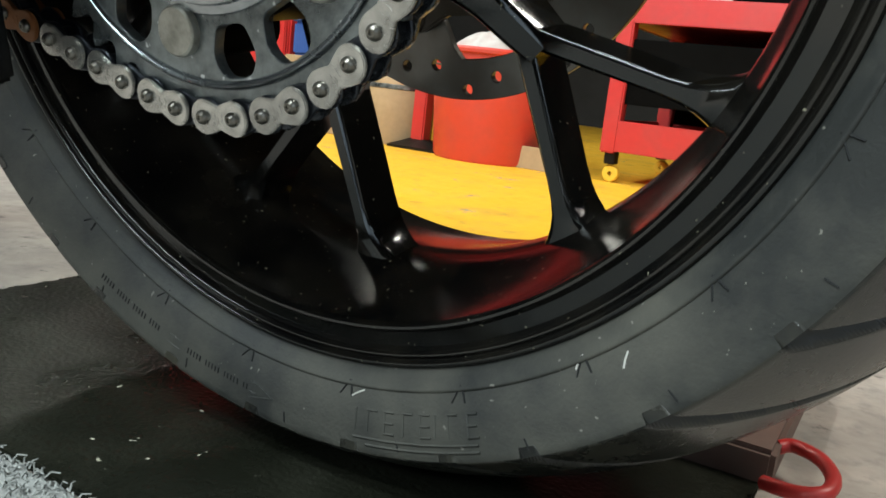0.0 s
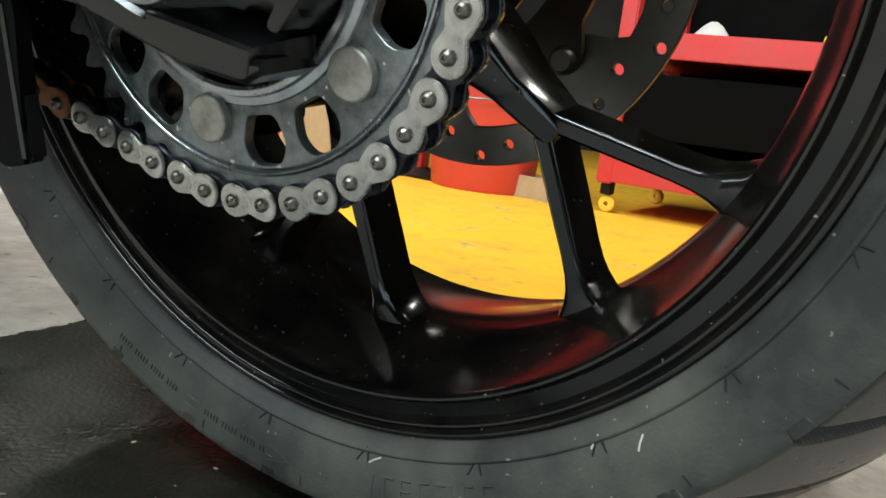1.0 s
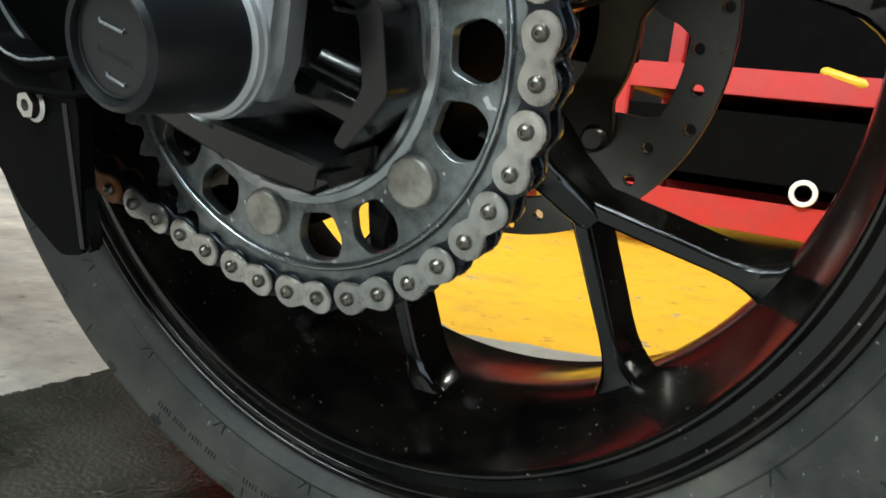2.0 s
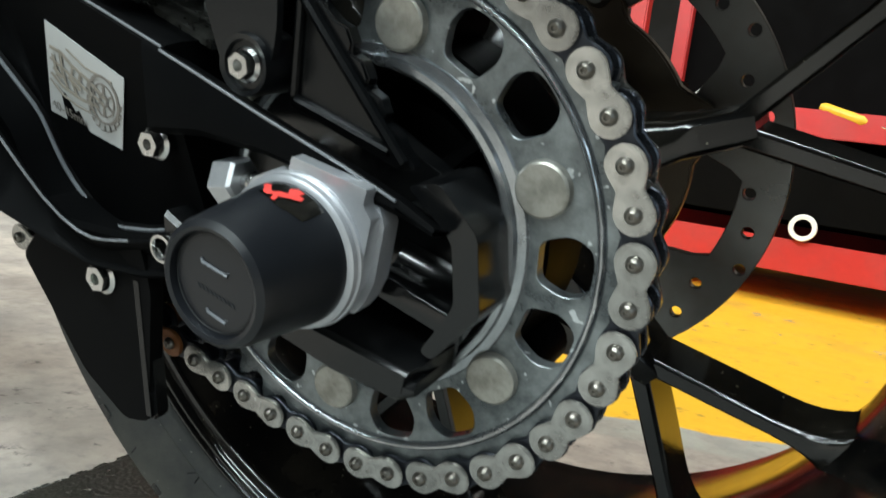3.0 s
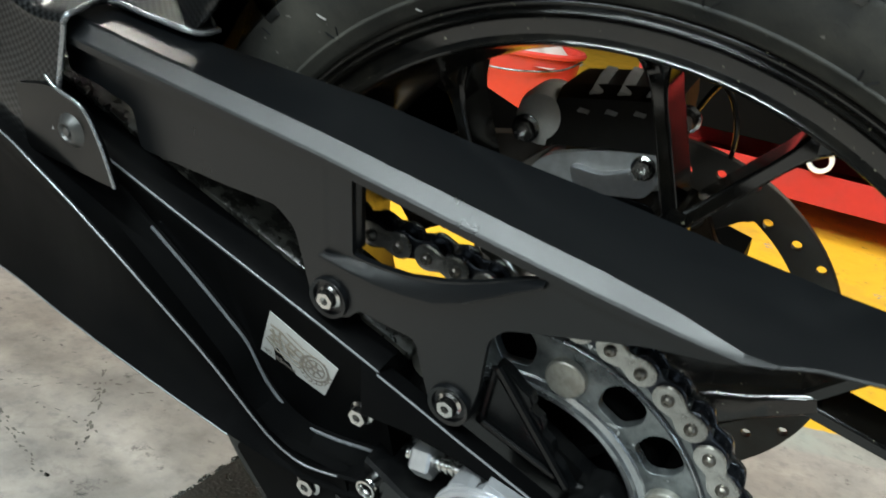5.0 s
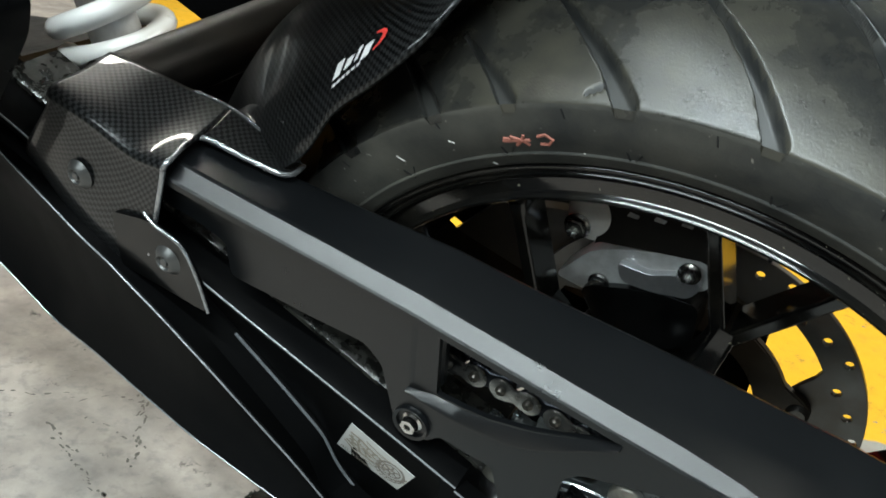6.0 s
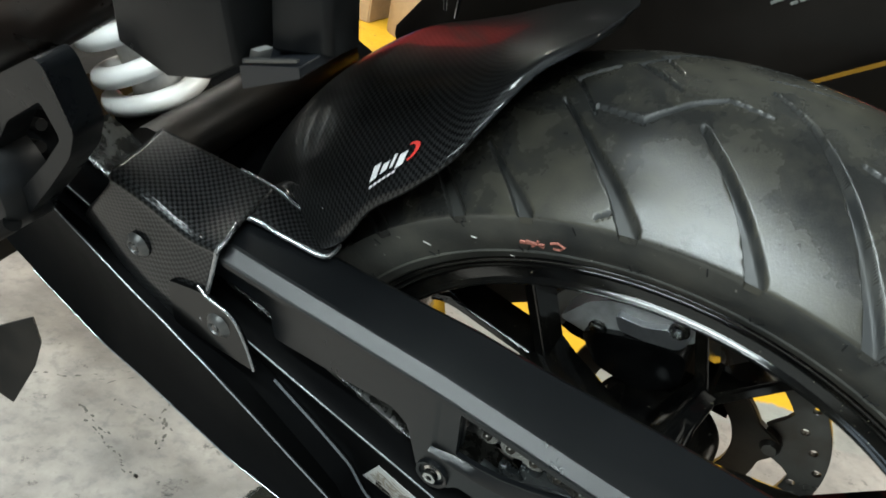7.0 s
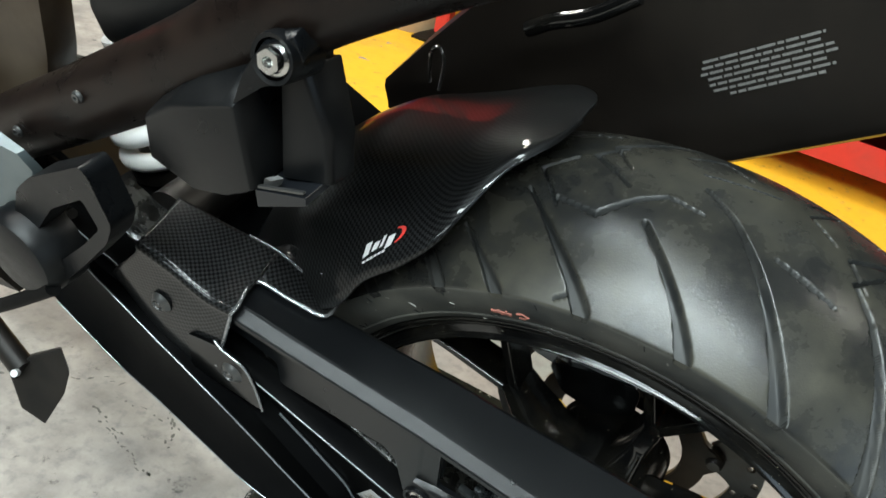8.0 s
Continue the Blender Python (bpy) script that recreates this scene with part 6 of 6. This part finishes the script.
# subframe tube and the folded passenger peg bracket ---------------------------
part("subframe_tube", tube(spline([(-0.60, -0.150, 0.458), (-0.47, -0.156, 0.556), (-0.36, -0.158, 0.629), (-0.26, -0.158, 0.697), (-0.17, -0.156, 0.764), (-0.06, -0.150, 0.83)], 6), 0.0245, 24), BROWNBLACK, motorcycle, "black painted subframe tube")
for x, z in ((-0.335, 0.664), (-0.405, 0.610)):
    place(part("frame_screw", screw_head(0.0030, 0.003), DULLSCREW, motorcycle), x, -0.1825, z - 0.010)
bracket = part("peg_bracket", soften(loft([
    [(-0.271, -0.192, 0.670), (-0.249, -0.194, 0.688), (-0.210, -0.197, 0.7055), (-0.2035, -0.196, 0.7075), (-0.199, -0.194, 0.6575), (-0.205, -0.193, 0.6525), (-0.219, -0.193, 0.6440), (-0.243, -0.191, 0.6355), (-0.274, -0.190, 0.6430)],
    [(-0.273, -0.189, 0.672), (-0.250, -0.190, 0.691), (-0.210, -0.192, 0.7095), (-0.2025, -0.191, 0.7115), (-0.1975, -0.190, 0.6565), (-0.205, -0.188, 0.6510), (-0.218, -0.188, 0.6420), (-0.244, -0.186, 0.6345), (-0.2765, -0.186, 0.6420)],
    [(-0.270, -0.155, 0.682), (-0.246, -0.155, 0.712), (-0.204, -0.155, 0.742), (-0.200, -0.155, 0.738), (-0.196, -0.155, 0.660), (-0.203, -0.155, 0.654), (-0.218, -0.155, 0.646), (-0.243, -0.155, 0.640), (-0.270, -0.155, 0.648)],
    [(-0.270, -0.130, 0.682), (-0.246, -0.130, 0.714), (-0.204, -0.130, 0.744), (-0.200, -0.130, 0.740), (-0.196, -0.130, 0.660), (-0.203, -0.130, 0.654), (-0.218, -0.130, 0.646), (-0.243, -0.130, 0.640), (-0.270, -0.130, 0.648)]]), 0.0016), BRACKET, motorcycle, "black plastic passenger peg bracket with a recessed socket", angle=25)
part("bracket_rear_wing", soften(loft([
    [(-0.188, -0.179, 0.720), (-0.1765, -0.178, 0.729), (-0.1655, -0.175, 0.694), (-0.1645, -0.175, 0.666), (-0.189, -0.180, 0.663)],
    [(-0.1885, -0.175, 0.723), (-0.1745, -0.174, 0.731), (-0.163, -0.171, 0.694), (-0.1625, -0.171, 0.664), (-0.189, -0.176, 0.660)],
    [(-0.188, -0.152, 0.722), (-0.172, -0.152, 0.728), (-0.1630, -0.152, 0.690), (-0.1630, -0.152, 0.662), (-0.189, -0.152, 0.655)]]), 0.0012), BRACKET, bracket, angle=25)
part("socket_floor", plate(rounded([(-0.199, 0.6560), (-0.1665, 0.6660), (-0.166, 0.6610), (-0.198, 0.6450)], 0.001), -0.190, -0.150, bevel=0.0008), CAP, bracket)
part("socket_rib", loft([[(-0.199, y, 0.657), (-0.168, y, 0.6672), (-0.168, y, 0.6685), (-0.199, y, 0.6585)] for y in (-0.1895, -0.1875)]), DULLSCREW, bracket)
part("socket_clip", loft([[(-0.1965 + d, -0.187, 0.6565), (-0.1905 + d, -0.184, 0.6615), (-0.1885 + d, -0.184, 0.6665), (-0.1945 + d, -0.187, 0.6640)] for d in (0, 0.001, 0.004)]), DULLSCREW, bracket, "dull metal clip")
part("socket_back", box(-0.201, -0.185, -0.152, -0.140, 0.650, 0.735, 0.001), DARKSTEEL, bracket)
part("bracket_yoke", soften(loft([[(-0.2045, -0.1960 + k, 0.7075 + d), (-0.1975, -0.1945 + k, 0.7270 + d), (-0.1880, -0.1900 + k, 0.7440 + d), (-0.1735, -0.1865 + k, 0.7500 + d), (-0.1690, -0.1850 + k, 0.7390 + d), (-0.1780, -0.1850 + k, 0.7250 + d), (-0.1900, -0.1900 + k, 0.7200 + d)] for k, d in ((0, 0), (0.004, 0.002), (0.030, 0.006), (0.060, 0.008))]), 0.0012), BRACKET, bracket, angle=25)
place(part("screw", screw_head(0.0061, 0.006), CHROME, bracket, "bright socket screw"), -0.1825, -0.1885, 0.7375, -12, 20, 0)
part("screw_cup", lathe([(0.0098, -0.0030), (0.0118, -0.0036), (0.0125, 0.0), (0.0125, 0.02)], 32, centre=(0, 0)), BRACKET, bracket).matrix_basis = pose(-0.1825, -0.1875, 0.7375, -12, 0, 0)

# rider's peg hanger and heel guard, close to the lens
heel = part("heel_plate", plate(rounded([(-0.400, 0.536), (-0.381, 0.581), (-0.364, 0.598), (-0.3125, 0.6300), (-0.3065, 0.6260), (-0.2950, 0.5940), (-0.3030, 0.5760), (-0.326, 0.548), (-0.356, 0.514), (-0.395, 0.500)], 0.005), -0.210, -0.190, holes=[rounded([(-0.371, 0.552), (-0.350, 0.580), (-0.3170, 0.6040), (-0.3075, 0.5850), (-0.326, 0.563), (-0.358, 0.530)], 0.004)], bevel=0.004, segments=4), BRACKET, motorcycle, "black cast heel plate with an open frame", angle=40)
part("heel_boss", lathe([(0.0001, -0.2240), (0.024, -0.2240), (0.0300, -0.2220), (0.0335, -0.2160), (0.0340, -0.190), (0.0001, -0.190)], 40, centre=(-0.3880, 0.5250)), BRACKET, heel)
part("heel_guard", loft([[(-0.3785, -0.204, 0.606), (-0.3740, -0.200, 0.592), (-0.4065, -0.200, 0.529), (-0.440, -0.203, 0.500), (-0.470, -0.206, 0.540), (-0.420, -0.208, 0.612)], [(-0.3770, -0.199, 0.607), (-0.3720, -0.194, 0.592), (-0.4050, -0.194, 0.527), (-0.440, -0.196, 0.497), (-0.472, -0.196, 0.540), (-0.420, -0.198, 0.616)]]), HEELALU, heel, "smooth pale alloy heel guard", angle=50)
part("heel_ledge", tube([(-0.450, -0.222, 0.437), (-0.400, -0.222, 0.478), (-0.358, -0.220, 0.5130)], 0.0055, 12), SATIN, heel)

# rider's foot peg low down by the stand
pad = [(-0.446, -0.181, 0.352), (-0.425, -0.192, 0.345), (-0.424, -0.203, 0.328), (-0.4386, -0.2209, 0.293), (-0.466, -0.222, 0.297), (-0.484, -0.212, 0.325), (-0.470, -0.197, 0.341)]
peg = part("foot_peg", soften(loft([[(x + k * 0.010, y - k * 0.006, z + k * 0.010) for x, y, z in pad] if k < 0 else [(x + (-0.455 - x) * k, y + (-0.203 - y) * k, z + (0.325 - z) * k) for x, y, z in pad] for k in (-1.4, 0.0, 0.06)]), 0.002), DARKSTEEL, motorcycle, "black lever pad beside the stand", angle=30)
part("lever", tube([(-0.472, -0.204, 0.328), (-0.53, -0.192, 0.345), (-0.62, -0.175, 0.37)], 0.011, 14), DARKSTEEL, peg)
part("lever_bolt", tube([(-0.470, -0.212, 0.334), (-0.4685, -0.2155, 0.3375)], 0.0034, 14), GREYCAST, peg)

# gear-side castings that fill the view ahead of the swingarm
engine = part("engine_case", loft([[(x, y, z) for y, z in ((-0.13, z0), (-0.15, z0 + 0.05), (-0.145, z1 - 0.05), (-0.10, z1), (-0.05, z1), (-0.03, z1 - 0.05), (-0.02, z0 + 0.14), (0.12, z0 + 0.13), (0.14, z0 + 0.04), (0.10, z0))] for x, z0, z1 in ((-0.98, 0.30, 0.62), (-0.80, 0.26, 0.60), (-0.66, 0.28, 0.56), (-0.58, 0.30, 0.50))]), DARKSTEEL, motorcycle, "dark engine casing", angle=30)
# the plate's tan sheen is carried by its lighter brown colour
part("frame_plate", soften(plate(rounded([(-0.425, 0.720), (-0.441, 0.605), (-0.466, 0.556), (-0.540, 0.468), (-0.640, 0.430), (-0.590, 0.720)], 0.02, 5), -0.126, -0.100), 0.004), FRAMEBROWN, motorcycle, "brown-black frame plate with a tan sheen put into its colour")
tail = part("tail_tray", soften(loft([[(x, -0.118, z), (x, -0.126, z + 0.030), (x, -0.120, z + 0.16), (x, 0.06, z + 0.16), (x, 0.06, z + 0.02)] for x, z in ((-0.388, 0.640), (-0.34, 0.652), (-0.26, 0.690), (-0.168, 0.738))]), 0.008), BRACKET, motorcycle, "black plastic tray under the seat", angle=30)
place(part("reflector", lathe([(0.0001, -0.006), (0.010, -0.005), (0.013, 0.0), (0.013, 0.008)], 28, centre=(0, 0)), REDMARK, tail, "small red reflector"), -0.392, -0.120, 0.690, 0, 0, 60)
part("clutch_cover", lathe([(0.0001, -0.162), (0.05, -0.162), (0.062, -0.155), (0.066, -0.140)], 40, centre=(-0.70, 0.42)), DARKSTEEL, engine)
for k in range(3):
    part("hose", tube(spline([(-0.40 - 0.012 * k, -0.165 + 0.012 * k, 0.52 + 0.006 * k), (-0.47, -0.150 + 0.01 * k, 0.500 + 0.012 * k), (-0.56, -0.13 + 0.015 * k, 0.53 + 0.01 * k)], 6), 0.0042, 8), DARKSTEEL, engine)
part("cross_brace", tube([(-0.36, -0.11, 0.50), (-0.36, 0.10, 0.50)], 0.022, 18), DARKSTEEL, swingarm)
part("right_arm", loft([[(x, y, z) for y, z in ((0.105, z0), (0.105, z1), (0.150, z1), (0.150, z0))] for x, z0, z1 in ((-0.60, 0.50, 0.58), (-0.30, 0.385, 0.455), (-0.10, 0.300, 0.380), (0.05, 0.285, 0.345))]), SATIN, swingarm)
part("swingarm_bridge", loft([[(x, y, z) for x, z in ((-0.475, 0.410), (-0.475, 0.455), (-0.425, 0.465), (-0.395, 0.455), (-0.395, 0.410))] for y in (-0.13, 0.11)]), SATIN, swingarm)

# silencer -------------------------------------------------------------------
SIL0, SIL_D, SIL_N = Vector((-0.320, 0.512)), Vector((0.810, 0.586)), Vector((-0.586, 0.810))
SIL_A = ((0.10, 0.0), (0.02, 0.03), (0.0, 0.07), (0.07, 0.26), (0.12, 0.50), (0.18, 0.78), (0.30, 0.96), (0.55, 1.0), (0.90, 0.92), (1.0, 0.6), (0.98, 0.15), (0.85, 0.0))
sil = []
for s, n0, n1, y0, w in ((-0.006, -0.010, 0.006, 0.135, 0.03), (0.0, -0.016, 0.010, 0.122, 0.05), (0.054, -0.050, 0.0276, 0.110, 0.09), (0.131, -0.090, 0.0500, 0.103, 0.12), (0.22, -0.118, 0.072, 0.099, 0.13), (0.30, -0.128, 0.086, 0.098, 0.13), (0.50, -0.128, 0.092, 0.098, 0.13), (0.78, -0.128, 0.092, 0.098, 0.13), (0.80, -0.118, 0.084, 0.104, 0.118)):
    ring = []
    for a, b in SIL_A:
        p = SIL0 + SIL_D * s + SIL_N * (n0 + b * (n1 - n0))
        ring.append((p.x, y0 + a * w, p.y))
    sil.append(ring)
silencer = part("silencer", loft(sil), SILENCER, motorcycle, "matt black silencer with a block of small grey print", angle=32)


def silencer_face(s, n):
    """A point on the silencer's near face: s along it, n across."""
    y = 0.098 + 0.13 * float(np.interp((n + 0.128) / 0.216, [0.07, 0.26, 0.50, 0.78], [0.0, 0.07, 0.12, 0.18]))
    p = SIL0 + SIL_D * s + SIL_N * n
    return Vector((p.x, y - 0.0008, p.y))


bm = bmesh.new()
rng = random.Random(5)
for line in range(7):
    s = (0.303, 0.300, 0.301, 0.302, 0.305, 0.306, 0.316)[line] + rng.uniform(-0.002, 0.002)
    end = (0.385, 0.384, 0.388, 0.391, 0.386, 0.388, 0.383)[line] + rng.uniform(-0.003, 0.002)
    while s < end:
        wd = min(rng.uniform(0.004, 0.013), end - s)
        n = -0.0475 - line * 0.0043
        bm.faces.new([bm.verts.new(silencer_face(s + ds, n + dn)) for ds, dn in ((0, 0), (wd, 0), (wd, 0.0019), (0, 0.0019))])
        s += wd + 0.0013
part("print_bar", bm, TEXTPRINT, silencer, "rows of small grey unreadable print", smooth=False)
part("hanger", tube(spline([(-0.175, 0.095, 0.640), (-0.155, 0.090, 0.655), (-0.128, 0.092, 0.668), (-0.100, 0.096, 0.690)], 6), 0.0065, 12), GLOSS, silencer)
part("clip", tube(spline([(-0.238, 0.062, 0.585), (-0.238, 0.060, 0.612), (-0.232, 0.062, 0.618), (-0.228, 0.064, 0.606), (-0.230, 0.064, 0.580)], 5), 0.0016, 8), CHROME, silencer)

# torque plate that carries the caliper, behind the disc
part("caliper_bracket", plate(rounded([(-0.225, 0.330), (-0.170, 0.392), (-0.120, 0.404), (-0.060, 0.410), (-0.045, 0.350), (-0.060, 0.328), (-0.130, 0.338), (-0.200, 0.295)], 0.010), 0.086, 0.098, bevel=0.002), FRAMEBROWN, motorcycle, "brown-grey caliper carrier plate")
part("front_bridge", loft([[(x, y, z) for x, z in ((-0.400, 0.400), (-0.398, 0.455), (-0.380, 0.470), (-0.345, 0.475), (-0.318, 0.466), (-0.310, 0.440), (-0.320, 0.400))] for y in (-0.122, -0.112, 0.100, 0.108)]), SATIN, swingarm, angle=30)
